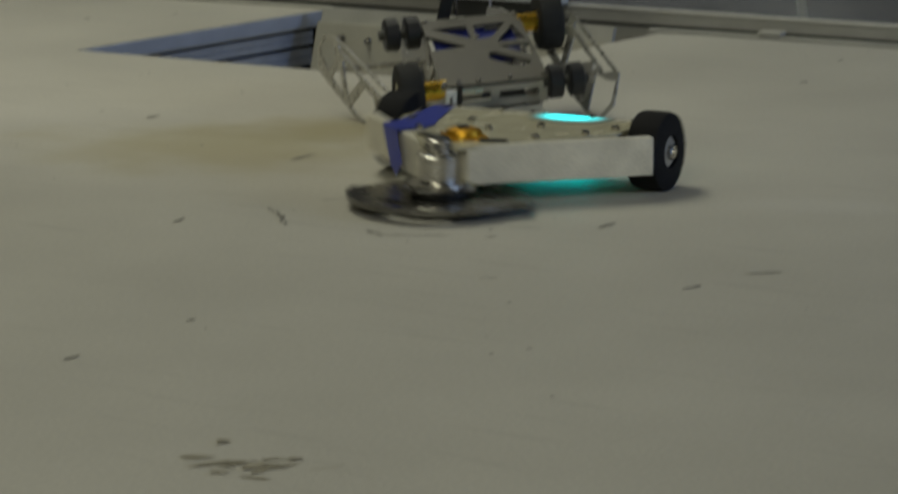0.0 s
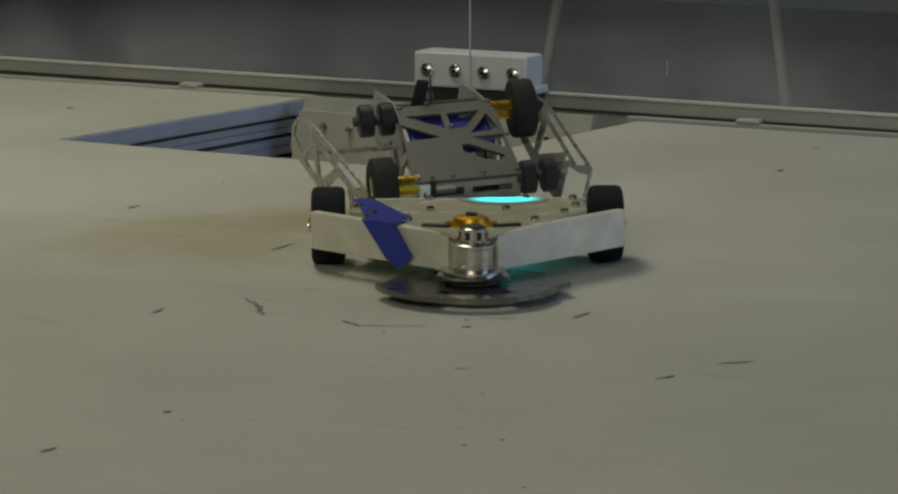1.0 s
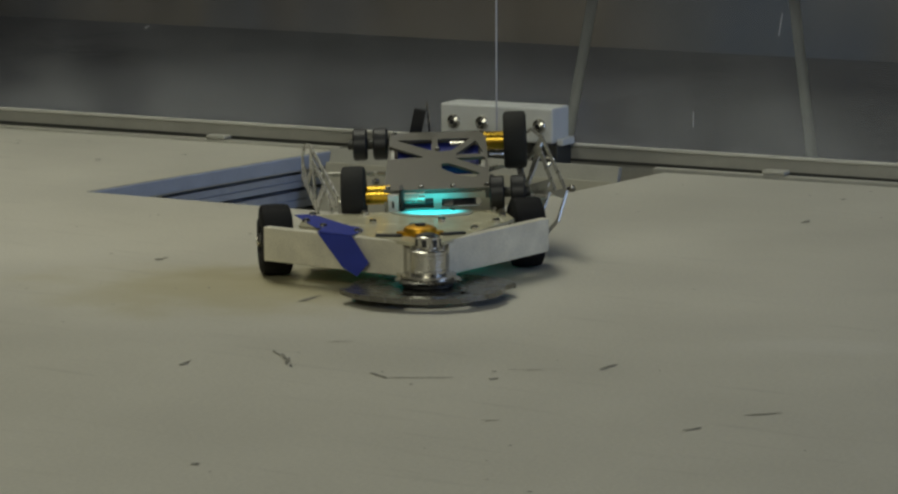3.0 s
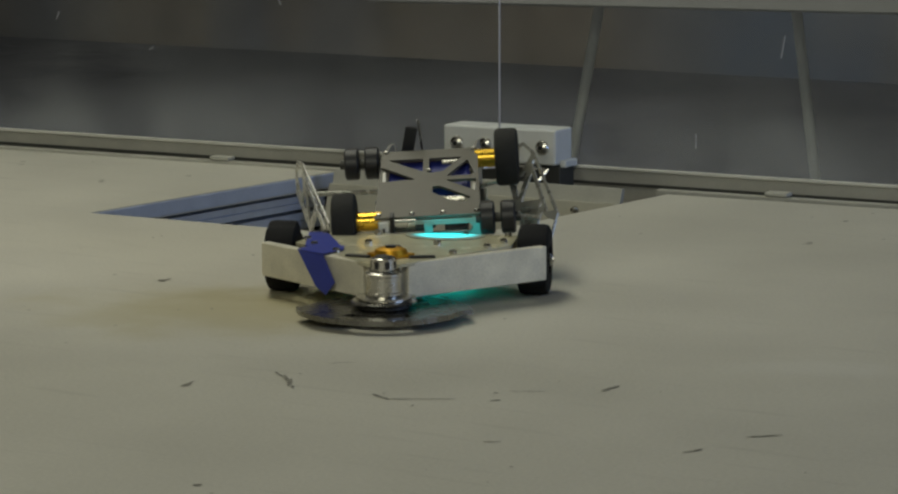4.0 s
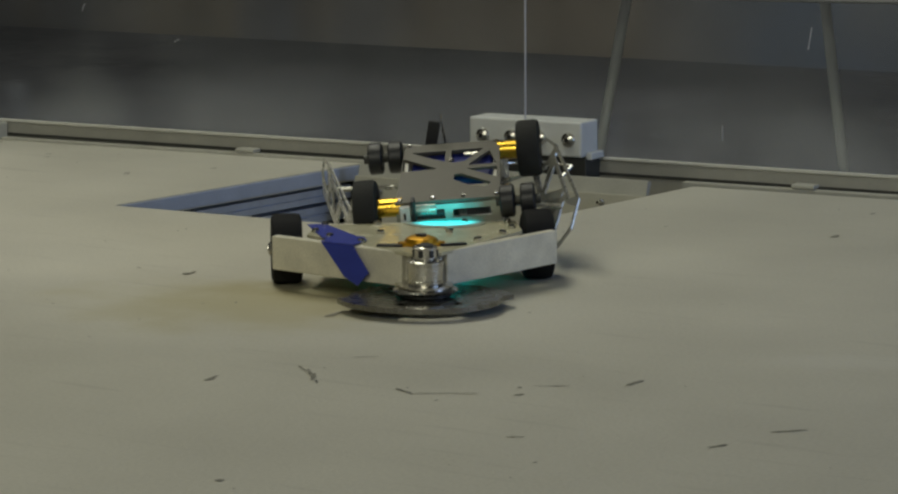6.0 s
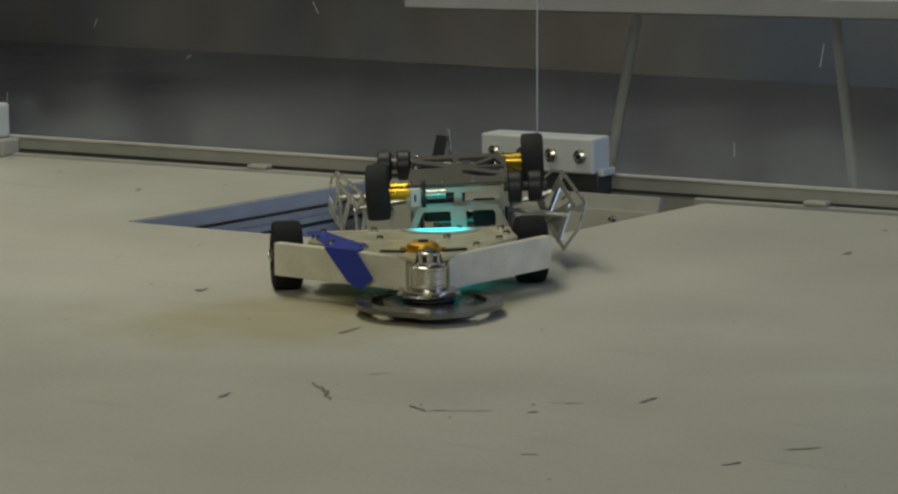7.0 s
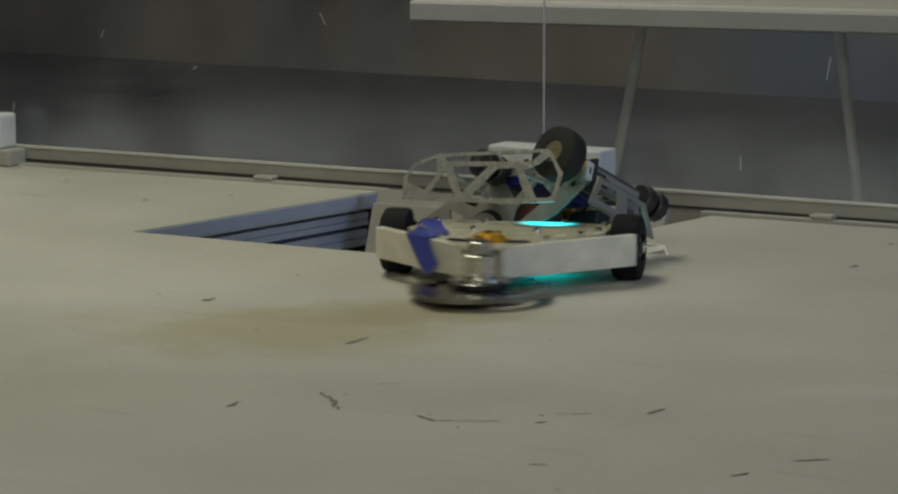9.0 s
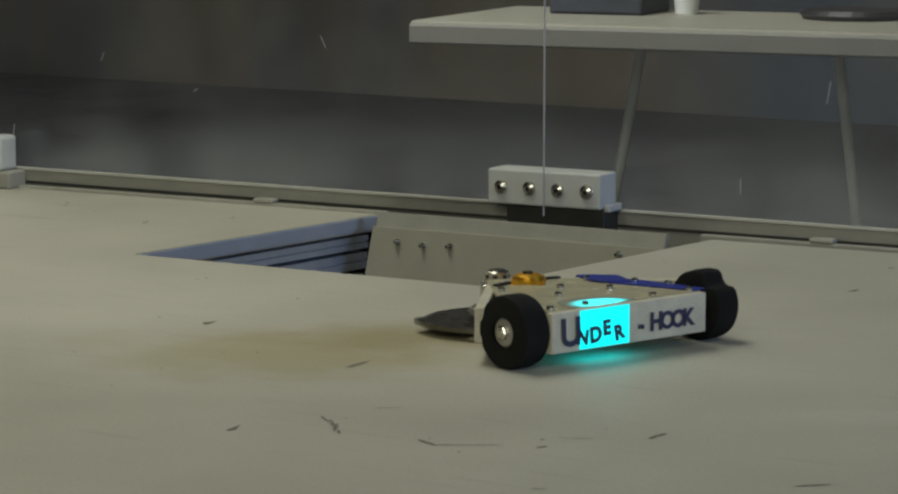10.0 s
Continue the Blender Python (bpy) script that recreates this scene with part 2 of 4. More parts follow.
def root(name, label, category, group=""):
    return tagged(new(name), label, category, group)


def move(bm, verts, m):
    bmesh.ops.transform(bm, matrix=m, verts=verts)


def box(sx, sy, sz, m=None, bevel=0.0, bm=None):
    bm = bm or bmesh.new()
    vs = bmesh.ops.create_cube(bm, size=1)["verts"]
    move(bm, vs, Matrix.Diagonal((sx, sy, sz, 1)))
    if bevel:
        es = list({e for v in vs for e in v.link_edges})
        r = bmesh.ops.bevel(bm, geom=es, offset=bevel, segments=2, affect="EDGES", profile=0.5)
        vs = list({v for f in r["faces"] for v in f.verts} | {v for v in vs if v.is_valid})
    if m is not None:
        move(bm, vs, m)
    return bm


def span(x0, x1, y0, y1, z0, z1, bevel=0.0, bm=None):
    return box(x1 - x0, y1 - y0, z1 - z0, pose((x0 + x1) / 2, (y0 + y1) / 2, (z0 + z1) / 2), bevel, bm)


def lathe(profile, m=None, seg=32, bm=None):
    """A turned solid about z from (radius, height) pairs, closed at both ends."""
    bm = bm or bmesh.new()
    rings, made = [], []
    for r, z in profile:
        ring = [bm.verts.new((r * math.cos(2 * math.pi * i / seg), r * math.sin(2 * math.pi * i / seg), z)) for i in range(seg)]
        rings.append(ring)
        made += ring
    for a, b in zip(rings, rings[1:]):
        for i in range(seg):
            bm.faces.new((a[i], a[(i + 1) % seg], b[(i + 1) % seg], b[i]))
    bm.faces.new(rings[0][::-1])
    bm.faces.new(rings[-1])
    if m is not None:
        move(bm, made, m)
    return bm


def rod(a, b, r, seg=10, bm=None):
    a, b = Vector(a), Vector(b)
    m = Matrix.Translation(a) @ (b - a).to_track_quat("Z", "Y").to_matrix().to_4x4()
    return lathe([(r, 0), (r, (b - a).length)], m, seg, bm)


def sheet(outer, holes, thick, m=None, bm=None):
    """A flat plate cut from an outline with holes through it, thick along z."""
    bm = bm or bmesh.new()
    vs, es = [], []
    for loop in [outer] + list(holes):
        ring = [bm.verts.new((p[0], p[1], 0)) for p in loop]
        vs += ring
        es += [bm.edges.new((ring[i], ring[(i + 1) % len(ring)])) for i in range(len(ring))]
    fs = [g for g in bmesh.ops.triangle_fill(bm, use_beauty=True, edges=es)["geom"] if isinstance(g, bmesh.types.BMFace)]
    ext = bmesh.ops.extrude_face_region(bm, geom=fs)["geom"]
    up = [g for g in ext if isinstance(g, bmesh.types.BMVert)]
    move(bm, up, pose(0, 0, thick))
    if m is not None:
        move(bm, vs + up, m)
    return bm


def inset(points, d, rnd=0.0):
    """Shrinks a convex outline towards its inside by d."""
    n = len(points)
    area2 = sum(points[i][0] * points[(i + 1) % n][1] - points[(i + 1) % n][0] * points[i][1] for i in range(n))
    s, lines = (1 if area2 > 0 else -1), []
    for i in range(n):
        a, b = Vector(points[i]), Vector(points[(i + 1) % n])
        t = (b - a).normalized()
        nn = Vector((-t.y, t.x)) * s
        lines.append((a + nn * d, t))
    out = []
    for i in range(n):
        (p, t), (q, u) = lines[i - 1], lines[i]
        den = t.x * u.y - t.y * u.x
        k = ((q.x - p.x) * u.y - (q.y - p.y) * u.x) / den
        out.append((p.x + t.x * k, p.y + t.y * k))
    if rnd:
        soft = []
        for i in range(n):
            a, b, c = Vector(out[i - 1]), Vector(out[i]), Vector(out[(i + 1) % n])
            soft += [tuple(b + (a - b).normalized() * rnd), tuple(b + ((a - b).normalized() + (c - b).normalized()) * rnd * 0.3), tuple(b + (c - b).normalized() * rnd)]
        out = soft
    return out


def circle(x, y, r, seg=16):
    return [(x + r * math.cos(2 * math.pi * i / seg), y + r * math.sin(2 * math.pi * i / seg)) for i in range(seg)]


# ---------------------------------------------------------------- the arena
PX0, PX1, PY0, PY1 = -1.625, -1.108, 1.732, 2.262   # the pit in the floor, in the arena's axes
WX0, WX1, WY0, WY1 = -2.60, 2.40, -1.6, 2.263          # the floor's edges, in the same


def placed(at, to, turn, size, tall):
    """Carries a spot of the arena's axes to its place in the world."""
    return pose(*to, 0, 0, turn) @ Matrix.Diagonal((size, size, tall, 1)) @ Matrix.Translation((-at[0], -at[1], 0))


ZF = -0.566   # the hall's floor
PIT = Matrix(((0.8540, 0.0503, 0, -0.2480), (0.0426, 0.8197, 0, 0.3485), (0, 0, 0.85, 0), (0, 0, 0, 1)))   # the pit is not quite square
RAIL = placed((-1.500, 2.270), (-1.4142, 2.1422, 0), 4.24, 0.8077, 0.850)
BLOCK = placed((-1.337, 2.230), (-1.2832, 2.1214, 0), 4.24, 0.8327, 0.860)
CORNER = placed((-2.400, 2.260), (-2.0869, 2.0853, 0), 4.24, 0.7900, 0.800)


def settle(thing, m):
    """Bakes a place into the meshes of a thing."""
    m = m @ thing.matrix_basis
    thing.matrix_basis = Matrix.Identity(4)
    for ob in [thing] + list(thing.children_recursive):
        if ob.type == "MESH":
            ob.data.transform(m)


def corner(m, x, y):
    p = m @ Vector((x, y, 0))
    return (p.x, p.y)


REAR_LEFT, REAR_RIGHT = corner(RAIL, WX0, WY1 - 0.001), corner(RAIL, WX1, WY1 - 0.001)
FRONT_LEFT, FRONT_RIGHT = corner(RAIL, WX0, WY0), corner(RAIL, WX1, WY0)


def build_floor():
    hole = [corner(PIT, x, y) for x, y in ((PX1, WY1 - 0.001), (PX1, PY0), (PX0, PY0), (PX0, WY1 - 0.001))]
    bm = sheet([FRONT_LEFT, FRONT_RIGHT, REAR_RIGHT, *hole, REAR_LEFT], [], 0.019, pose(0, 0, -0.019))
    ob = part("floor", bm, M_FLOOR)
    tagged(ob, "off-white painted board arena floor with scuffs and a sawdust stain", "floor", kind="structure")


def build_pit():
    pit = tagged(new("pit_lining"), "grey pit lined with stacked aluminium profiles below the floor", "pit", kind="structure")
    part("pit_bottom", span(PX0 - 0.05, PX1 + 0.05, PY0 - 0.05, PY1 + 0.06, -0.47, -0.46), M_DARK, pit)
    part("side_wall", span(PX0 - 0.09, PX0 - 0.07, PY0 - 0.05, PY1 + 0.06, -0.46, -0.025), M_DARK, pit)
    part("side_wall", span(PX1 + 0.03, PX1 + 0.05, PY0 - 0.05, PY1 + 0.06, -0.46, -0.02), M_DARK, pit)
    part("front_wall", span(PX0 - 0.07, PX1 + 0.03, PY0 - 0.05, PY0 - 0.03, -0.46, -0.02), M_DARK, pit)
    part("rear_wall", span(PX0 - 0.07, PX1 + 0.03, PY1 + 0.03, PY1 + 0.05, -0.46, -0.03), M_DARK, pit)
    part("board_edging", span(PX0 - 0.004, PX0 + 0.001, PY0 + 0.002, PY1 - 0.004, -0.0205, -0.0015, 0.001), M_EDGE, pit, "sawn edge of the floor board, coloured for the blue light")

    def profile(z0, z1, x0):
        # slotted extrusion that runs under the board
        h = z1 - z0
        sec = [(x0, z0), (x0, z0 + h * 0.44), (x0 - 0.003, z0 + h * 0.47), (x0 - 0.003, z0 + h * 0.53), (x0, z0 + h * 0.56), (x0, z1), (x0 - 0.03, z1), (x0 - 0.03, z0)]
        return sheet(sec, [], PY1 - PY0 - 0.03, Matrix(((1, 0, 0, 0), (0, 0, 1, PY0 + 0.005), (0, 1, 0, 0), (0, 0, 0, 1))))
    part("slotted_profile", profile(-0.046, -0.0275, PX0 - 0.004), M_ALU, pit, "slotted aluminium profile")
    part("slotted_profile", profile(-0.075, -0.052, PX0 - 0.006), M_ALU, pit, "slotted aluminium profile")
    part("lower_profile", profile(-0.125, -0.083, PX0 - 0.012), M_RAIL, pit, "dull lower profile")
    settle(pit, PIT)


def build_trapdoor():
    door = root("trapdoor", "beige board trapdoor of the pit hanging open on its hinge", "trapdoor")
    door.matrix_world = pose(-1.365, 2.20, -0.010, 74)
    # local x along the hinge, -y down the board
    part("board", span(-0.224, 0.224, -0.30, 0.0, -0.009, 0.009, 0.001), M_PITBOARD, door)
    for x, y in ((-0.178, -0.020), (-0.136, -0.022), (-0.094, -0.020), (0.165, -0.012)):
        part("screw", lathe([(0.0045, 0.009), (0.0045, 0.013), (0.003, 0.015)], pose(x, y, 0), 12), M_STEEL, door)
        part("screw_shank", rod((x, y, 0.012), (x, y - 0.002, 0.020), 0.0022, 8), M_STEEL, door)
    part("hinge_leaf", span(-0.224, 0.224, 0.0, 0.022, -0.006, 0.002, 0.001), M_LIP, door)
    settle(door, PIT)


def build_rear_wall():
    rail = tagged(new("rear_rail"), "dull aluminium channel that holds the rear panel", "rail", kind="structure")
    part("floor_strip", span(WX0, PX0 - 0.0, 2.263, 2.278, -0.01, 0.004, 0.001), M_LIP, rail)
    part("floor_strip", span(PX1, WX1, 2.263, 2.278, -0.01, 0.004, 0.001), M_LIP, rail)
    def lean(bm):
        # the channel is not quite level
        move(bm, bm.verts, Matrix.Translation((-1.5, 0, 0)) @ pose(0, 0, 0, 0, 0.1) @ Matrix.Translation((1.5, 0, 0)))
        return bm
    part("channel_front", lean(span(WX0 - 0.1, WX1, 2.285, 2.290, -0.03, 0.024, 0.0008)), M_RAIL, rail)
    # no groove is cut: a dark strip stands for its shade
    part("channel_groove", lean(span(WX0 - 0.1, WX1, 2.2835, 2.2846, 0.004, 0.008)), M_DARK, rail, "dark strip for the shade of a groove")
    part("channel_lip", lean(span(WX0 - 0.1, WX1, 2.283, 2.2915, 0.0245, 0.0285, 0.001)), M_BRIGHT, rail, "aluminium lip coloured bright for its lit edge")
    part("channel_back", lean(span(WX0 - 0.1, WX1, 2.305, 2.310, -0.03, 0.026, 0.0008)), M_RAIL, rail)
    for x in (-1.842, -0.926):
        part("rail_clip", span(x - 0.017, x + 0.017, 2.262, 2.284, 0.0045, 0.0105, 0.002), M_LIP, rail, "pale clip")
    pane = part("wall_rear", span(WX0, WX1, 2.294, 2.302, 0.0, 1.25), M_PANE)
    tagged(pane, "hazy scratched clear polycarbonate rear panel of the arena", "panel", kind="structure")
    for x, z, h, a in ((-2.341, 0.083, 0.022, 8), (-1.06, 0.069, 0.020, 0), (-2.161, 0.205, 0.014, 25), (-1.984, 0.161, 0.010, 60), (-1.75, 0.24, 0.02, -30), (-0.93, 0.20, 0.03, 10)):
        part("scratch", box(0.0010, 0.0004, h, pose(x, 2.2937, z, 0, a), 0), M_CORD, pane, "pale scratch")
    settle(rail, RAIL)
    settle(pane, RAIL)
    post = root("corner_bracket", "pale plastic bracket in the arena's rear corner", "bracket")
    part("upright", span(-2.42, -2.39, 2.235, 2.282, 0.0285, 0.085, 0.006), M_UHMW, post)
    part("foot", span(-2.42, -2.372, 2.235, 2.282, 0.0005, 0.028, 0.004), M_LIP, post)
    settle(post, CORNER)


def build_stage():
    stage = tagged(new("stage_base"), "dark boarded base under the arena floor", "base", kind="structure")
    ring = [FRONT_LEFT, FRONT_RIGHT, REAR_RIGHT, REAR_LEFT]
    for a, b in zip(ring, ring[1:] + ring[:1]):
        a, b = Vector(a), Vector(b)
        d = b - a
        mid = (a + b) / 2 + Vector((-d.y, d.x)).normalized() * (0.012 if ring.index(tuple(a)) != 2 else -0.08)
        part("skirt_board", box(d.length - 0.03, 0.02, -0.0215 - ZF, pose(mid.x, mid.y, (ZF - 0.0215) / 2, 0, 0, math.degrees(math.atan2(d.y, d.x)))), M_HALLFLOOR, stage)


def build_block():
    block = root("hinge_block", "white plastic block with four bolts on a dark bracket", "block")
    part("body", span(-1.425, -1.249, 2.228, 2.280, 0.0315, 0.0795, 0.003), M_UHMW, block)
    for i in range(4):
        x = -1.4035 + i * 0.0447
        bolt = part("bolt", lathe([(0.0102, 0), (0.0102, 0.0015), (0.0088, 0.0045), (0.0045, 0.0065)], pose(x, 2.228, 0.0550, 90), 16), M_STEEL, block, "steel bolt head")
        part("socket", lathe([(0.0035, 0.0065), (0.0035, 0.0070)], pose(x, 2.228, 0.0550, 90), 6), M_BLACK, bolt)
    part("bracket", span(-1.400, -1.247, 2.238, 2.283, -0.03, 0.031, 0.002), M_DARK, block, "dark grey bracket")
    part("end_lug", span(-1.2485, -1.239, 2.240, 2.278, 0.028, 0.038, 0.002), M_UHMW, block)
    cord = part("cord", rod((-1.333, 2.222, 0.02), (-1.330, 2.217, 1.2), 0.0013, 8), M_CORD)
    settle(block, BLOCK)
    settle(cord, BLOCK)
    tagged(cord, "thin pale cord hanging down in front of the rear panel", "cord")


def build_hall():
    for name, s in (("hall_floor", (-9, 6, -5, 9, ZF - 0.05, ZF)), ("ceiling", (-9, 6, -5, 9, 3.0, 3.1)), ("wall_north", (-9, 6, 8.8, 9.0, ZF, 3.0)),
                    ("wall_west", (-9.0, -8.8, -5, 8.8, ZF, 3.0)), ("wall_east", (5.8, 6.0, -5, 8.8, ZF, 3.0)), ("wall_south", (-8.8, 5.8, -5, -4.8, ZF, 3.0))):
        ob = part(name, span(*s), M_HALLFLOOR if name == "hall_floor" else M_HALL)
        tagged(ob, "dim grey hall " + ("floor" if "floor" in name else "ceiling" if name == "ceiling" else "wall"), name.split("_")[0], kind="structure")


def build_table():
    """A long folding table beyond the rear panel."""
    a, size = Vector((-2.8654, 4.1576, 0.0322)), 0.8002
    along = Vector((0.984, 0.178, 0)).normalized()
    back = Vector((-along.y, along.x, 0))
    m = Matrix((( along.x, back.x, 0, a.x), (along.y, back.y, 0, a.y), (0, 0, 1, a.z), (0, 0, 0, 1))) @ Matrix.Diagonal((size, size, size, 1))
    table = root("folding_table", "pale folding table with grey tube legs in the hall", "table")
    table.matrix_world = m
    part("tabletop", span(0, 2.4, 0, 0.72, 0.018, 0.066, 0.008), M_TABLE, table)
    part("rim", span(-0.002, 2.402, -0.003, 0.723, 0.006, 0.058, 0.006), M_TABLE_RIM, table, "grey rim")
    z = -0.747
    for x0, x1 in ((0.50, 0.36), (1.02, 1.12)):
        part("leg", rod((x0, 0.37, 0.01), (x1, 0.37, z), 0.014, 12), M_TUBE, table, "pale tube leg", True)
        part("foot_bar", rod((x1, 0.06, z + 0.014), (x1, 0.68, z + 0.014), 0.013, 10), M_TUBE, table, "", True)
    return m


build_floor()
build_pit()
build_trapdoor()
build_rear_wall()
build_stage()
build_block()
build_hall()
TABLE = build_table()

# ---------------------------------------------------------------- the undercutter robot
# its own axes: x forward, y to its left, z up; the origin lies on the floor under the axle
WHEEL_R, AXLE_Y, MOTOR_X = 0.031, 0.1110, 0.147


def tyre_mesh(r, w, notches, seg=40):
    """A foam tyre about its axle (local z), with bitten-out chunks as (angle, half width, depth)."""
    bm = bmesh.new()
    prof = [(0.42, 0.5), (0.86, 0.5), (0.97, 0.44), (1.0, 0.3), (1.0, -0.3), (0.97, -0.44), (0.86, -0.5), (0.42, -0.5)]
    rings = []
    for i in range(seg):
        a = 2 * math.pi * i / seg
        cut = 0.0
        for at, half, depth in notches:
            d = abs((a - at + math.pi) % (2 * math.pi) - math.pi)
            if d < half:
                cut = max(cut, depth * math.cos(d / half * math.pi / 2) ** 0.5)
        cut += random.uniform(0, 0.012)
        ring = []
        for q, h in prof:
            rr = r * (q if q < 0.6 else q - cut)
            ring.append(bm.verts.new((rr * math.cos(a), rr * math.sin(a), w * h)))
        rings.append(ring)
    n = len(prof)
    for i in range(seg):
        A, B = rings[i], rings[(i + 1) % seg]
        for j in range(n):
            bm.faces.new((A[j], B[j], B[(j + 1) % n], A[(j + 1) % n]))
    return bm


def build_undercutter():
    bot = root("undercutter_robot", "low white-sided combat robot with a flat spinning blade and cyan light", "robot")

    outline = [(0.146, -0.014), (0.146, 0.014), (0.125, 0.030), (0.034, 0.094), (-0.0225, 0.094), (-0.0225, -0.082), (0.034, -0.094), (0.125, -0.030)]
    top = part("top_plate", sheet(outline, [], 0.0028, pose(0, 0, 0.0452)), M_SHEET, bot, "yellowed clear plastic top plate")
    part("bottom_plate", sheet(outline, [], 0.003, pose(0, 0, 0.0182)), M_SHEET, bot)
    for i, (x, y) in enumerate(((0.085, 0.050), (0.085, -0.050), (0.05, 0.075), (0.05, -0.075), (0.02, 0.086), (0.02, -0.086), (-0.016, 0.086), (-0.016, -0.076),
                                (-0.018, 0.048), (-0.018, -0.03), (0.065, 0.0), (0.035, 0.03), (0.035, -0.03))):
        part("screw", lathe([(0.0034, 0), (0.0034, 0.0022), (0.0024, 0.0036)], pose(x, y, 0.048), 12), M_STEEL, top)
    # the two front bumper panels and the rear panel
    for s in (1, -1):
        a, b = Vector((0.034, 0.1245 * s)), Vector((0.137, 0.019 * s))
        d = (b - a).normalized()
        out = Vector((-d.y, d.x)) if s < 0 else Vector((d.y, -d.x))
        if out.x < 0:
            out = -out
        ang = math.degrees(math.atan2(d.y, d.x))
        mid = (a + b) / 2 - out * 0.004
        part("bumper_panel", box((b - a).length, 0.009, 0.0295, pose(mid.x, mid.y, 0.0330, 0, 0, ang), 0.0012), M_BUMPER, bot, "scuffed white plastic bumper panel")
    part("nose_block", span(0.119, 0.133, -0.021, 0.021, 0.0214, 0.0448, 0.001), M_BUMPER, bot)
    rear = part("rear_panel", span(-0.0305, -0.0228, -0.082, 0.097, 0.0135, 0.0475, 0.001), M_BUMPER, bot, "white plastic rear panel with marker lettering")
    for s in (1, -1):
        part("side_rail", span(-0.0225, 0.034, 0.0765 * s - 0.004, 0.0765 * s + 0.004, 0.0214, 0.0450, 0.001), M_BUMPER, bot)
    # inside, seen dimly through the plate
    part("battery", span(0.02, 0.055, -0.035, 0.035, 0.0214, 0.040, 0.003), M_BLACK, bot)
    part("speed_controller", span(0.07, 0.098, -0.02, 0.02, 0.0214, 0.030, 0.001), M_BLACK, bot)
    for s in (1, -1):
        part("drive_motor", rod((0, 0.05 * s, 0.031), (0, 0.082 * s, 0.031), 0.0115, 18), M_STEEL, bot)
        bite = [(2.2, 0.33, 0.22), (1.25, 0.14, 0.05)] if s < 0 else [(5.9, 0.16, 0.07), (0.35, 0.12, 0.05)]
        wheel = part("wheel", lathe([(0.0142, -0.011), (0.0142, 0.009), (0.011, 0.0115), (0.006, 0.0120)], seg=20), M_TI, bot, "black wheel with a grey hub")
        wheel.matrix_local = pose(0, AXLE_Y * s, WHEEL_R, -90 * s)
        part("tyre", tyre_mesh(WHEEL_R, 0.027, bite), M_RUBBER, wheel, "black foam tyre with a torn edge", True)
        part("axle_nut", lathe([(0.0062, 0.0118), (0.0062, 0.0150), (0.005, 0.016)], seg=6), M_STEEL, wheel)
        part("axle_end", lathe([(0.0028, 0.0150), (0.0028, 0.0168)], seg=10), M_STEEL, wheel)
    # weapon motor
    motor = part("weapon_motor", lathe([(0.0145, 0.0225), (0.0157, 0.0232), (0.0157, 0.0255), (0.0152, 0.0259), (0.0152, 0.0385), (0.0158, 0.0390), (0.0158, 0.0414), (0.0145, 0.0424), (0.010, 0.0428)], pose(MOTOR_X, 0, 0), 36), M_STEEL, bot, "polished motor can", True)
    part("stator", lathe([(0.0097, 0.0428), (0.0103, 0.0434), (0.0103, 0.0532), (0.0092, 0.0540)], pose(MOTOR_X, 0, 0), 24), M_STEEL, motor, "", True)
    for i in range(7):
        a = 2 * math.pi * (i + 0.5) / 7
        part("slot", box(0.0016, 0.0040, 0.0062, pose(MOTOR_X + 0.0100 * math.cos(a), 0.0100 * math.sin(a), 0.0482, 0, 0, math.degrees(a)), 0.0005), M_BLACK, motor)
        part("screw", lathe([(0.0016, 0.0428), (0.0016, 0.0440), (0.0010, 0.0446)], pose(MOTOR_X + 0.0130 * math.cos(a + 0.45), 0.0130 * math.sin(a + 0.45), 0), 8), M_STEEL, motor)
    part("motor_cap", lathe([(0.0070, 0.0540), (0.0070, 0.0552), (0.004, 0.0560)], pose(MOTOR_X, 0, 0), 20), M_DARK, motor, "dark motor cap")
    star = []
    for i in range(24):
        a = 2 * math.pi * i / 24
        k = abs(math.cos(2 * a)) ** 3
        star.append(((0.0125 + 0.0075 * k) * math.cos(a), (0.0125 + 0.0075 * k) * math.sin(a)))
    mount = part("motor_mount", sheet(star, [circle(0, 0, 0.005, 12)], 0.0030, pose(0.106, 0, 0.0482)), M_ORANGE, bot, "orange anodised motor mount")
    part("mount_dome", lathe([(0.0145, 0.0511), (0.013, 0.0545), (0.0085, 0.0562)], pose(0.106, 0, 0), 20), M_ORANGE, mount, "", True)
    part("shaft_end", lathe([(0.0045, 0.0560), (0.0045, 0.0580)], pose(0.107, 0.0, 0), 10), M_BLACK, mount)
    for s in (1, -1):
        part("mount_arm", box(0.006, 0.022, 0.0018, pose(0.110, 0.027 * s, 0.0492, 0, 0, 15 * s), 0.0005), M_BLACK, mount)
    part("chrome_ring", lathe([(0.019, 0.0158), (0.0262, 0.0160), (0.0275, 0.0172), (0.0262, 0.0186), (0.0210, 0.0190), (0.0210, 0.0200), (0.0235, 0.0204), (0.0235, 0.0218), (0.0180, 0.0226), (0.015, 0.0232)], pose(MOTOR_X, 0, 0), 40), M_STEEL, bot, "stack of polished steel rings", True)
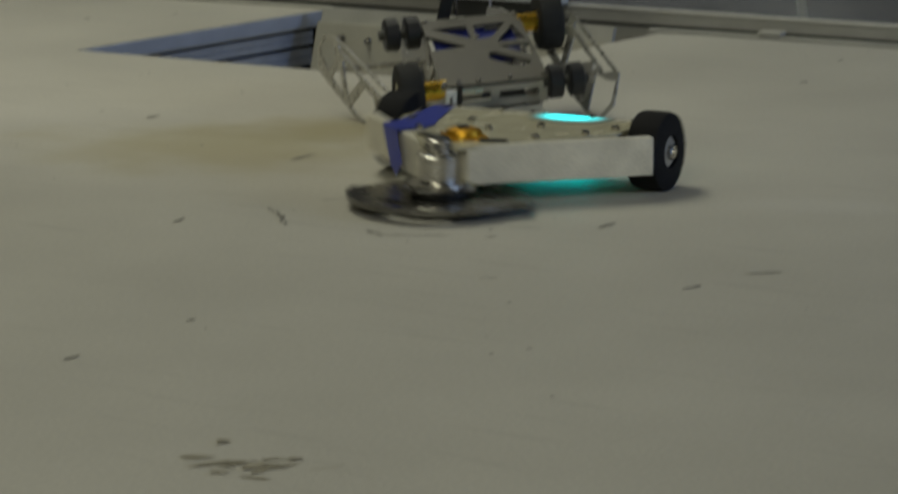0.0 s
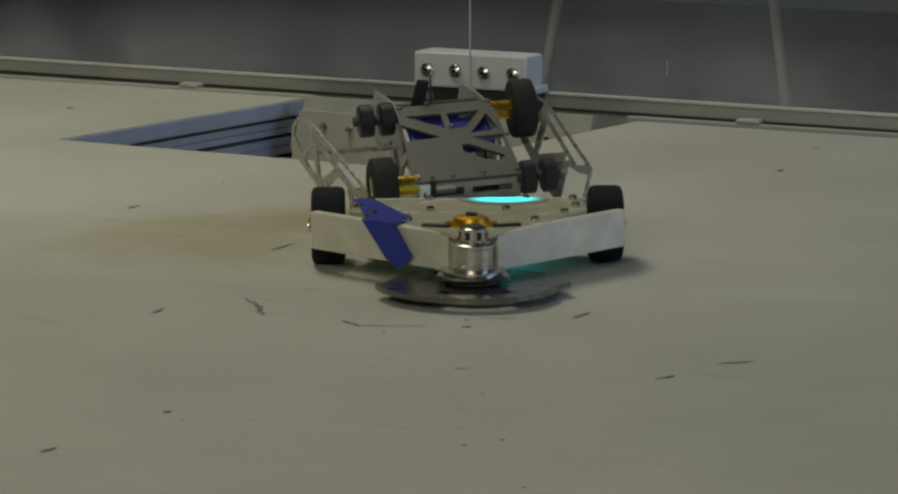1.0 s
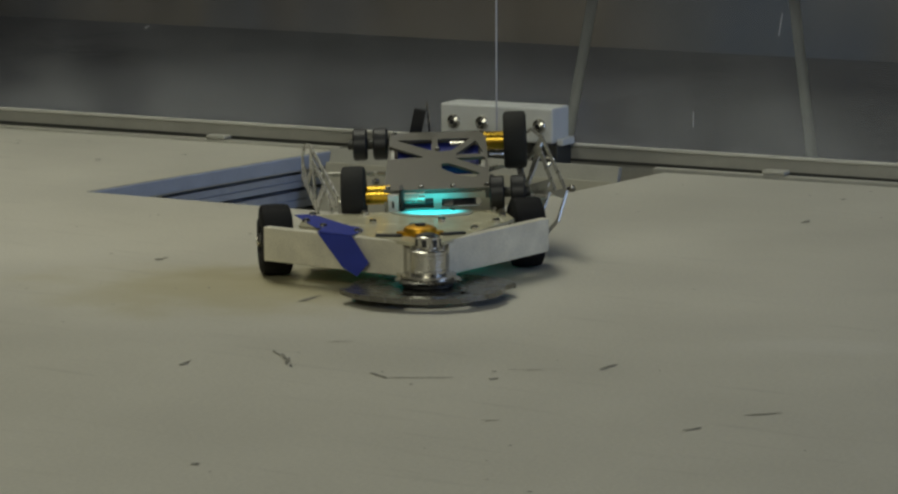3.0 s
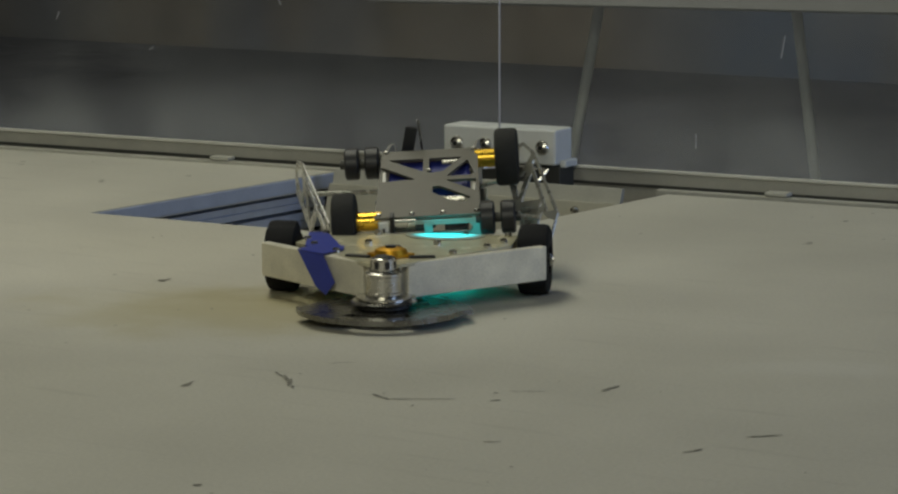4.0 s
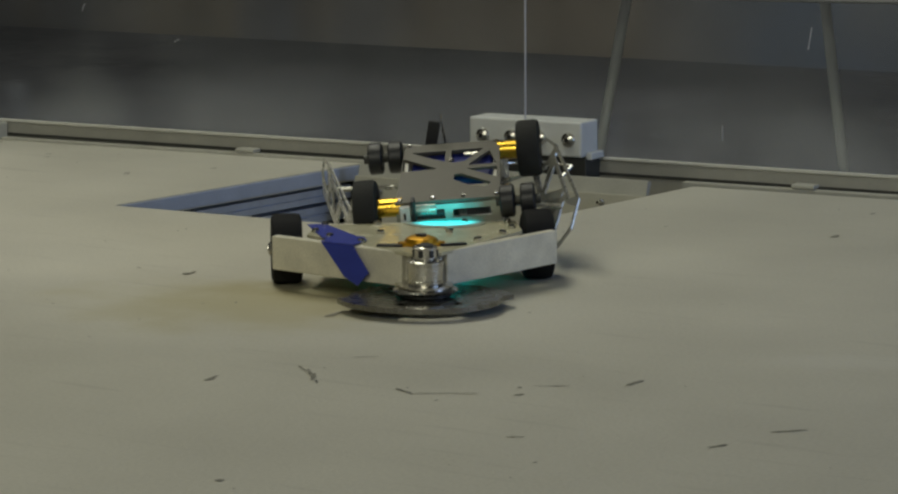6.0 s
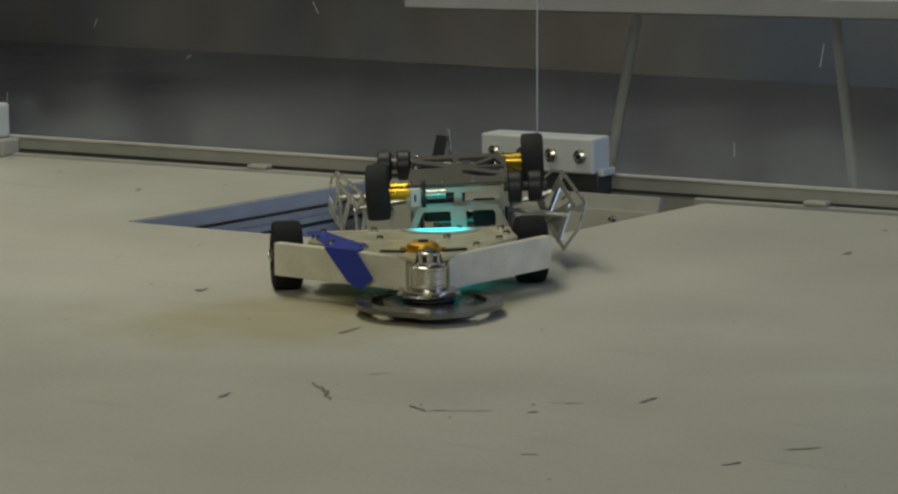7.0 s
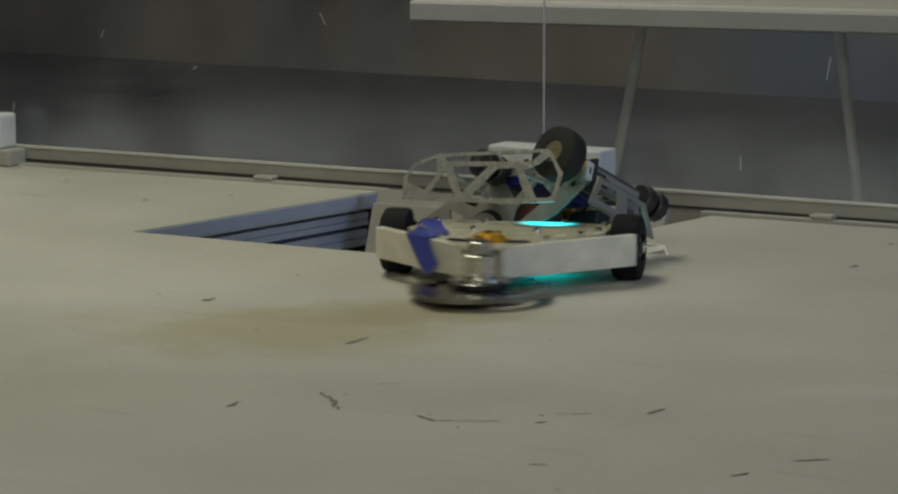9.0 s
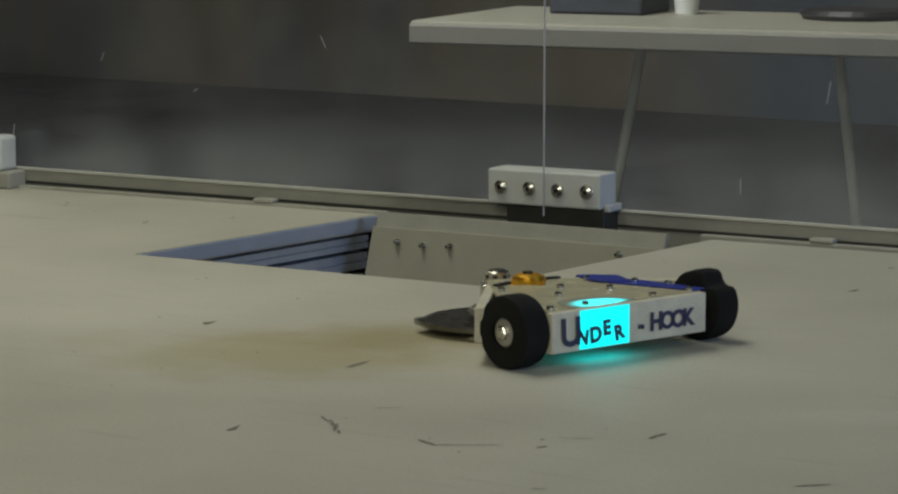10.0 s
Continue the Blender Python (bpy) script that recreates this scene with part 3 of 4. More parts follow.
    part("blade_hub", lathe([(0.0200, 0.0118), (0.0215, 0.0126), (0.0215, 0.0150), (0.0190, 0.0160)], pose(MOTOR_X, 0, 0), 28), M_DARK, bot, "dark hub over the blade", True)
    # blade: a disc with two pointed tips and kidney-shaped windows
    outer = []
    for i in range(72):
        a = 2 * math.pi * i / 72
        b = a % math.pi
        k = max(0.0, 1 - b / 1.1) if b < 1.1 else max(0.0, 1 - (math.pi - b) / 0.16)
        r = 0.0640 + 0.0100 * k ** 1.5
        outer.append((r * math.cos(a), r * math.sin(a)))
    holes = []
    for c in (0.5 * math.pi, 1.5 * math.pi):
        ang = [c - 0.65 + 1.3 * j / 12 for j in range(13)]
        holes.append([(0.0500 * math.cos(a), 0.0500 * math.sin(a)) for a in ang] + [(0.039 * math.cos(a), 0.039 * math.sin(a)) for a in ang[::-1]])
    blade = part("blade", sheet(outer, holes, 0.0042, pose(0, 0, -0.0021)), M_BLADE, bot, "dull steel undercutting blade with pointed tips")
    # blue tape from the top over the right-hand bumper
    tape = part("tape", sheet([(-0.012, 0.0), (0.066, -0.001), (0.088, 0.018), (0.070, 0.030), (-0.012, 0.016)], [], 0.0006, Matrix.Translation((-0.008, -0.090, 0.0485)) @ pose(0, 0, 0, 0, 0, 8)), M_BLUE, bot, "creased blue tape")
    a, b = Vector((0.034, -0.1245)), Vector((0.137, -0.019))
    d = (b - a).normalized()
    o = Vector((d.y, -d.x))
    c = a + d * 0.084
    frame_m = Matrix(((d.x, 0, o.x, c.x), (d.y, 0, o.y, c.y), (0, 1, 0, 0.0455), (0, 0, 0, 1)))
    part("tape_flap", sheet([(-0.022, 0.0035), (0.014, 0.0035), (0.033, -0.018), (0.021, -0.030), (0.006, -0.024)], [], 0.0006, frame_m @ pose(0, 0, 0.0052, -4)), M_BLUE, tape)
    fold_m = Matrix(((d.x, o.x, 0, c.x), (d.y, o.y, 0, c.y), (0, 0, 1, 0.0493), (0, 0, 0, 1)))
    part("tape_fold", sheet([(-0.022, 0.0056), (0.014, 0.0056), (0.006, -0.022), (-0.008, -0.034), (-0.036, -0.030)], [], 0.0005, fold_m), M_BLUE, tape)
    # cyan lamp inside is drawn by glowing rear and top patches, added strip below
    part("lamp_window", span(-0.0313, -0.0306, 0.010, 0.066, 0.0145, 0.0470), M_CYAN, rear, "panel patch made to glow as lit from behind in cyan")
    part("lamp_slot", sheet([(-0.0222, -0.006), (-0.0222, 0.066), (-0.010, 0.066), (0.006, 0.058), (0.014, 0.034), (0.006, 0.008), (-0.010, -0.004)], [], 0.0006, pose(0, 0, 0.0482)), M_CYAN_PATCH, top, "plate patch made to glow as lit by a cyan lamp")
    # glowing strip added only to cast the cyan spill on the floor
    part("lamp_underside", span(-0.020, 0.0, -0.006, 0.050, 0.0168, 0.0178), M_CYAN_DIM, bot, "added cyan strip that throws the glow on the floor")
    # marker lettering on the rear panel, read from behind
    words = (("U", 0.088, 0.019, 0.033, 2), ("N", 0.070, 0.020, 0.016, -6), ("D", 0.055, 0.019, 0.018, 5), ("E", 0.040, 0.024, 0.017, 4), ("R", 0.026, 0.018, 0.017, 12), ("-", 0.0005, 0.022, 0.022, -8), ("H", -0.014, 0.022, 0.021, 0), ("O", -0.0265, 0.022, 0.020, 0), ("O", -0.0395, 0.022, 0.020, 0), ("K", -0.053, 0.022, 0.020, 0))
    for ch, y, z, size, lean in words:
        cu = bpy.data.curves.new("letter", "FONT")
        cu.body, cu.size, cu.extrude, cu.offset = ch, size, 0.0002, 0.0008
        ob = new("letter", cu)
        cu.materials.append(M_INK)
        ob.parent = rear
        ob.matrix_local = Matrix(((0, 0, -1, -0.0316), (-1, 0, 0, y), (0, 1, 0, z), (0, 0, 0, 1))) @ pose(0, 0, 0, 0, 0, lean)
    bot.scale = (1.04, 1.04, 1.04)
    return bot, blade


# ---------------------------------------------------------------- the overturned frame robot
# its axes as it lies upside down: x right, y back, z up out of its belly plate


def build_frame_robot():
    bot = root("frame_robot", "overturned skeletal metal combat robot with four wheels", "robot")
    W, L = 0.051, 0.060
    # belly plate with truss windows in its rear half
    tri = lambda *p: inset(list(p), 0.0017, 0.0016)
    cut = lambda *p: inset(list(p), 0.0010, 0.0014)
    holes = [cut((-0.044, 0.045), (-0.005, 0.045), (-0.005, 0.018)), cut((-0.0485, 0.034), (-0.010, 0.006), (-0.0485, 0.003)), cut((-0.001, 0.045), (0.034, 0.045), (0.014, 0.018), (-0.001, 0.016)),
             cut((0.038, 0.041), (0.0465, 0.009), (0.015, 0.009)), cut((0.013, 0.004), (0.0475, 0.004), (0.0475, -0.021)), cut((0.003, -0.007), (0.011, -0.006), (0.043, -0.030), (0.036, -0.039), (0.020, -0.034), (0.003, -0.019))]
    part("belly_plate", sheet([(-W, -L), (W, -L), (0.047, L), (-0.047, L)], holes, 0.003, pose(0, 0, -0.003)), M_BELLY, bot, "grey belly plate with triangular windows")
    for x, y in ((-0.047, -0.055), (0.047, -0.055), (-0.015, -0.055), (0.015, -0.055), (0.0, 0.022), (-0.043, 0.058), (0.043, 0.058)):
        part("screw", lathe([(0.0026, 0), (0.0026, 0.001), (0.0016, 0.0018)], pose(x, y, 0), 10), M_STEEL, bot)
    # front plate with slots, and the windowed plate under it
    turn = Matrix(((1, 0, 0, 0), (0, 0, 1, 0), (0, 1, 0, 0), (0, 0, 0, 1)))
    part("front_plate", sheet([(-W, -0.004), (W, -0.004), (W, -0.026), (-W, -0.026)], [[(0.004, -0.010), (0.040, -0.010), (0.043, -0.0145), (0.040, -0.019), (0.004, -0.019)], [(-0.040, -0.009), (-0.004, -0.009), (-0.004, -0.020), (-0.040, -0.020)]], 0.003, pose(0, -L - 0.001, 0) @ turn), M_TI, bot, "slotted front plate")
    part("cross_rod", rod((-0.042, -L + 0.004, -0.0145), (-0.004, -L + 0.004, -0.0145), 0.0045, 12), M_BLACK, bot)
    part("clamp", span(-0.036, -0.032, -L - 0.006, -L + 0.004, -0.03, 0.004, 0.0008), M_BLACK, bot, "black clamp")
    part("lifter_plate", sheet([(-0.040, -0.028), (0.040, -0.028), (0.056, -0.062), (-0.056, -0.062)], [tri((-0.036, -0.031), (-0.006, -0.031), (-0.006, -0.056), (-0.048, -0.056)), tri((0.006, -0.031), (0.036, -0.031), (0.048, -0.056), (0.006, -0.056))], 0.003, pose(0, -L - 0.012, 0.008, -10) @ turn), M_TI, bot, "front plate with two triangular windows")
    # side plates that hold the axles
    flip = Matrix(((0, 0, 1, 0), (1, 0, 0, 0), (0, 1, 0, 0), (0, 0, 0, 1)))
    for s in (1, -1):
        o = [(-0.062, -0.030), (-0.060, -0.003), (0.060, -0.003), (0.120, -0.030), (0.170, -0.058), (0.178, -0.088), (0.152, -0.106), (0.062, -0.100), (-0.030, -0.058)]
        h = [circle(0.062, -0.070, 0.021, 22), tri((-0.052, -0.008), (-0.010, -0.008), (-0.030, -0.032)), tri((0.0, -0.008), (0.055, -0.008), (0.030, -0.040)), tri((0.066, -0.012), (0.112, -0.032), (0.080, -0.044)), tri((-0.024, -0.036), (0.002, -0.014), (0.028, -0.048), (0.030, -0.074)), circle(-0.047, -0.026, 0.004, 10), circle(0.024, -0.080, 0.004, 10),
             tri((0.092, -0.050), (0.122, -0.038), (0.112, -0.064)), circle(0.104, -0.084, 0.009, 12), circle(0.138, -0.070, 0.011, 14), circle(0.160, -0.086, 0.004, 10), circle(0.130, -0.097, 0.004, 8), circle(0.150, -0.054, 0.003, 8), tri((0.036, -0.084), (0.046, -0.094), (0.030, -0.088))]
        part("side_plate", sheet(o, h, 0.003, Matrix.Translation((0.044 * s - 0.0015, 0, 0)) @ flip), M_TI, bot)
        pulley = part("pulley", lathe([(0.0175, -0.003), (0.0175, -0.001), (0.0155, 0), (0.0175, 0.001), (0.0175, 0.003), (0.006, 0.0032), (0.006, 0.006)], pose(0.050 * s, 0.062, -0.070, 0, 90, 0), 28), M_TI, bot, "grey belt pulley", True)
        part("pulley_ring", lathe([(0.0232, -0.0035), (0.0242, 0), (0.0232, 0.0035)], pose(0.044 * s, 0.062, -0.070, 0, 90, 0), 28), M_BLACK, pulley, "black belt")
    # outer bumper trusses: the left one stands splayed, the right one is bent in under the body
    for f, r, lean, high in ((Vector((-0.0935, -0.064, -0.012)), Vector((-0.137, 0.100, -0.019)), -6, 1.0), (Vector((0.124, -0.052, -0.022)), Vector((0.094, 0.088, -0.006)), 34, 0.84)):
        s = 1 if f.x > 0 else -1
        ln = (r - f).length
        d = (r - f).normalized()
        side = Vector((d.y, -d.x, 0)).normalized()
        up = Matrix.Rotation(radians(lean) * s, 3, d) @ side.cross(d)
        side = d.cross(up)
        m = Matrix(((d.x, up.x * high, side.x, f.x), (d.y, up.y * high, side.y, f.y), (d.z, up.z * high, side.z, f.z), (0, 0, 0, 1)))
        o = [(-0.004, -0.056), (-0.008, -0.024), (0.012, 0.005), (ln - 0.032, 0.004), (ln - 0.006, -0.006), (ln + 0.004, -0.022), (ln + 0.001, -0.047), (0.050, -0.057)]
        h = [tri((ln - 0.032, 0.002), (ln - 0.007, -0.007), (ln + 0.002, -0.022), (ln - 0.001, -0.030), (ln - 0.024, -0.040), (ln - 0.036, -0.022)),
             tri((0.016, 0.003), (ln - 0.036, 0.002), (ln - 0.042, -0.007), (0.028, -0.011)), tri((ln - 0.042, -0.012), (ln - 0.028, -0.042), (ln - 0.062, -0.047)),
             tri((ln - 0.048, -0.009), (ln - 0.066, -0.046), (ln - 0.096, -0.011)), tri((0.046, -0.014), (ln - 0.101, -0.014), (ln - 0.072, -0.051), (0.026, -0.053)), tri((0.009, -0.001), (0.022, -0.011), (0.040, -0.017), (0.018, -0.053), (-0.002, -0.053), (-0.005, -0.025))]
        truss = part("bumper_truss", sheet(o, h, 0.0017, m), M_FRAME, bot, "pale grey truss bumper with angular openings")
        for y, z in ((-0.02, -0.026), (0.05, -0.040)):
            k = (y - f.y) / (r.y - f.y)
            e = f + (r - f) * k + up * -0.020
            part("strut", rod((0.046 * s, y, z), e, 0.0026, 8), M_FRAME, truss)
    for y, z in ((0.160, -0.086), (0.024, -0.080), (0.100, -0.03)):
        part("tie_rod", rod((-0.044, y, z), (0.044, y, z), 0.004, 10), M_DARK, bot)
    # wheels with gold gearmotors, and the bare double rollers
    for s, y, x in ((-1, -0.0525, -0.080), (1, 0.052, 0.076)):
        wheel = part("wheel", lathe([(0.017, -0.010), (0.017, 0.008), (0.012, 0.0105), (0.005, 0.011)], seg=20), M_BRASS, bot, "dark wheel with a pale brass hub")
        wheel.matrix_local = pose(x, y, -0.008, 0, 90 * s, 0)
        part("tyre", tyre_mesh(0.0285, 0.023, [(1.0, 0.12, 0.03)]), M_GREYRUB, wheel, "worn dark grey tyre", True)
        for i in range(5):
            a = 2 * math.pi * i / 5
            part("hub_hole", lathe([(0.0032, 0.0080), (0.0032, 0.0096)], pose(0.0105 * math.cos(a), 0.0105 * math.sin(a), 0), 8), M_DARK, wheel)
        part("gearbox", rod((0.045 * s, y, -0.008), (x - 0.0115 * s, y, -0.008), 0.0092, 20), M_GOLD, bot, "gold gearbox", True)
        part("motor_body", rod((0.012 * s, y, -0.010), (0.0445 * s, y, -0.010), 0.0095, 20), M_STEEL, bot, "silver motor", True)
    for s, y in ((1, -0.058), (-1, 0.052)):
        roller = part("roller", rod((0.046 * s, y, -0.007), (0.089 * s, y, -0.007), 0.0048, 12), M_DARK, bot, "black double roller")
        for x in (0.057, 0.077):
            part("disc", lathe([(0.0140, -0.007), (0.0160, -0.0055), (0.0160, 0.0055), (0.0140, 0.007)], pose(x * s, y, -0.007, 0, 90, 0), 12), M_BLACK, roller, "", True)
    # packs and boxes inside
    part("battery", span(-0.040, 0.040, 0.0, 0.052, -0.018, -0.007, 0.003), M_PACK, bot, "blue wrapped battery")
    part("red_pack", span(-0.038, 0.004, 0.0, 0.100, -0.056, -0.034, 0.004), M_RED, bot, "brown-red wrapped pack")
    part("receiver", span(0.014, 0.036, -0.036, 0.0, -0.052, -0.032, 0.001), M_BLACK, bot)
    part("weapon_motor", rod((-0.03, 0.062, -0.070), (0.03, 0.062, -0.070), 0.013, 24), M_STEEL, bot, "", True)
    cover = part("motor_end_cap", span(-0.0475, -0.037, -L - 0.005, -L + 0.006, -0.022, -0.003, 0.001), M_UHMW, bot, "white motor end cap")
    part("mark", span(-0.0435, -0.0415, -L - 0.0056, -L - 0.0050, -0.016, -0.009), M_BLACK, cover)
    part("strap", box(0.012, 0.004, 0.028, pose(-0.020, 0.074, 0.004, -12, 14), 0.001), M_BLACK, bot, "black strap end")
    part("strap_pin", rod((-0.008, 0.074, -0.012), (-0.010, 0.078, 0.024), 0.0012, 6), M_STEEL, bot)
    wire = bmesh.new()
    pts = [Vector((0.05, 0.085, -0.04)), Vector((0.085, 0.105, -0.052)), Vector((0.115, 0.10, -0.056)), Vector((0.105, 0.085, -0.06))]
    for p, q in zip(pts, pts[1:]):
        rod(p, q, 0.0013, 6, wire)
    part("bent_wire", wire, M_STEEL, bot)
    bot.scale = (0.965, 0.965, 0.965)
    return bot, truss


def scatter_marks():
    """Rubber scuffs, chips and screws left on the floor."""
    bm = bmesh.new()
    rng = random.Random(4)
    # where each mark lies, and its strokes in millimetres: across, along, half length, half breadth, direction
    marks = [(-1.711, 1.916, [(0.0, 0.0, 4.2, 2.5, 10)]),
             (-1.910, 2.004, [(0.0, 0.0, 4.1, 2.4, 0)]),
             (-1.198, 1.387, [(0.0, 0.0, 5.9, 3.0, 10), (4.9, 5.9, 3.0, 2.0, 40)]),
             (-0.875, 1.009, [(0.0, 0.0, 5.4, 2.6, 60), (2.7, 7.5, 5.4, 1.1, 65), (-2.2, -4.3, 3.2, 2.2, 30)]),
             (-0.818, 1.063, [(-6.5, 21.5, 11.8, 1.0, 107), (-9.1, 30.1, 4.3, 1.4, 95), (-1.1, 4.3, 17.2, 2.0, 98), (0.5, -8.6, 14.0, 1.7, 84), (2.6, -26.9, 5.4, 1.3, 90), (9.7, 23.7, 1.3, 1.1, 0)]),
             (-0.723, 1.049, [(0.0, 0.0, 12.0, 1.6, 119), (2.7, -5.4, 7.6, 1.7, 116), (3.3, 10.9, 1.6, 1.1, 90), (17.4, -10.9, 12.0, 1.0, -4), (30.4, -12.0, 9.8, 0.8, -2), (45.7, -14.1, 9.8, 1.0, -4)]),
             (-0.591, 1.166, [(0.0, 0.0, 9.7, 1.9, 50), (4.3, 4.3, 5.4, 1.6, 40), (-4.3, -7.6, 4.3, 1.3, 30)]),
             (-0.417, 1.076, [(0.0, 0.0, 12.3, 1.6, 8), (10.0, 2.2, 6.7, 0.9, 4)]),
             (-0.436, 1.009, [(0.0, 0.0, 7.9, 1.6, 22), (4.5, 3.4, 4.5, 1.1, 30)]),
             (-0.956, 1.285, [(0.0, 0.0, 13.3, 3.1, 54), (-4.1, -8.2, 8.2, 1.8, 45), (7.2, 10.3, 7.2, 1.2, 40)]),
             (-0.779, 1.897, [(0.0, 0.0, 5.7, 1.9, 10)]),
             (-0.666, 0.630, [(0.0, 0.0, 5.8, 2.3, 40), (3.5, 3.5, 3.5, 1.2, 60)]),
             (-0.665, 0.750, [(0.0, 0.0, 3.4, 2.3, 20)]),
             (-0.637, 1.123, [(4.3, 0.0, 8.7, 1.0, -6), (-8.7, 2.2, 6.5, 0.5, -10)]),
             (-0.642, 1.083, [(0.0, 0.0, 4.4, 1.7, 10)]),
             (-0.569, 0.961, [(0.0, 0.0, 6.7, 1.3, -5)]),
             (-0.822, 1.143, [(0.0, 0.0, 9.6, 1.0, 0), (-9.6, -2.1, 4.2, 0.5, 0)])]
    marks += [(x, y, [(0, 0, 4, 2.6, 20), (2, 2, 2, 1.6, 60)]) for x, y in ((-2.049, 2.068), (-1.892, 1.980), (-1.703, 1.905), (-1.647, 2.000), (-0.781, 1.905), (-0.815, 2.062), (-1.195, 1.381))]
    smear = bmesh.new()
    for j in range(26):
        m = pose(-0.437 + rng.gauss(0, 0.018), 0.499 + rng.gauss(0, 0.012), 0.0006 + 0.00003 * j, 0, 0, 35 + rng.uniform(-30, 30))
        hx, hy = rng.uniform(0.003, 0.016), rng.uniform(0.0006, 0.003)
        smear.faces.new([smear.verts.new(m @ Vector((hx * rng.uniform(0.5, 1.1) * math.cos(2 * math.pi * k / 9), hy * rng.uniform(0.5, 1.2) * math.sin(2 * math.pi * k / 9), 0))) for k in range(9)])
    tagged(part("floor_smear", smear, M_SMEAR), "faint tan smear rubbed into the arena floor", "smear", kind="stuff")
    for x, y, strokes in marks:
        base = pose(x, y, 0.0006, 0, 0, 37)
        for j, (u, v, hx, hy, turn) in enumerate(strokes):
            m = base @ pose(0.001 * u, 0.001 * v, 0.00004 * j, 0, 0, turn)
            n = 18
            bm.faces.new([bm.verts.new(m @ Vector((0.001 * hx * math.cos(2 * math.pi * k / n), 0.001 * hy * rng.uniform(0.45, 1.25) * math.sin(2 * math.pi * k / n), 0))) for k in range(n)])
    for i in range(110):
        x, y = rng.uniform(-2.2, -0.1), rng.uniform(0.7, 2.2)
        if PX0 - 0.02 < x < PX1 + 0.02 and y > PY0 - 0.02:
            continue
        r = rng.uniform(0.0006, 0.0016)
        m = pose(x, y, 0.0005, 0, 0, rng.uniform(0, 180)) @ Matrix.Diagonal((rng.uniform(1, 3), 1, 1, 1))
        bm.faces.new([bm.verts.new(m @ Vector((r * rng.uniform(0.6, 1.2) * math.cos(2 * math.pi * k / 7), r * rng.uniform(0.6, 1.2) * math.sin(2 * math.pi * k / 7), 0))) for k in range(7)])
    ob = part("scuff_marks", bm, M_SCUFF)
    tagged(ob, "dark rubber scuffs and chips scattered on the arena floor", "scuff marks", kind="stuff")


def build_hall_things():
    """What stands on the table and further off in the hall."""
    def on_table(name, bm, material, label, category):
        ob = part(name, bm, material)
        ob.matrix_world = TABLE @ pose(0, -0.06, 0.0665)
        tagged(ob, label, category)
        return ob
    on_table("tool_case", span(0.22, 0.48, 0.47, 0.70, 0, 0.10, 0.008), M_CLOTH, "dark tool case on the folding table", "case")
    on_table("paper_cup", lathe([(0.03, 0), (0.04, 0.1), (0.041, 0.102)], pose(0.56, 0.60, 0), 20), M_UHMW, "white paper cup on the folding table", "cup")
    on_table("cable_coil", lathe([(0.13, 0.0), (0.14, 0.012), (0.13, 0.024)], pose(1.02, 0.58, 0), 28), M_BLACK, "dark cable coil on the folding table", "cable")


ROBOT, BLADE = build_undercutter()
RIVAL, TRUSS = build_frame_robot()
scatter_marks()
build_hall_things()


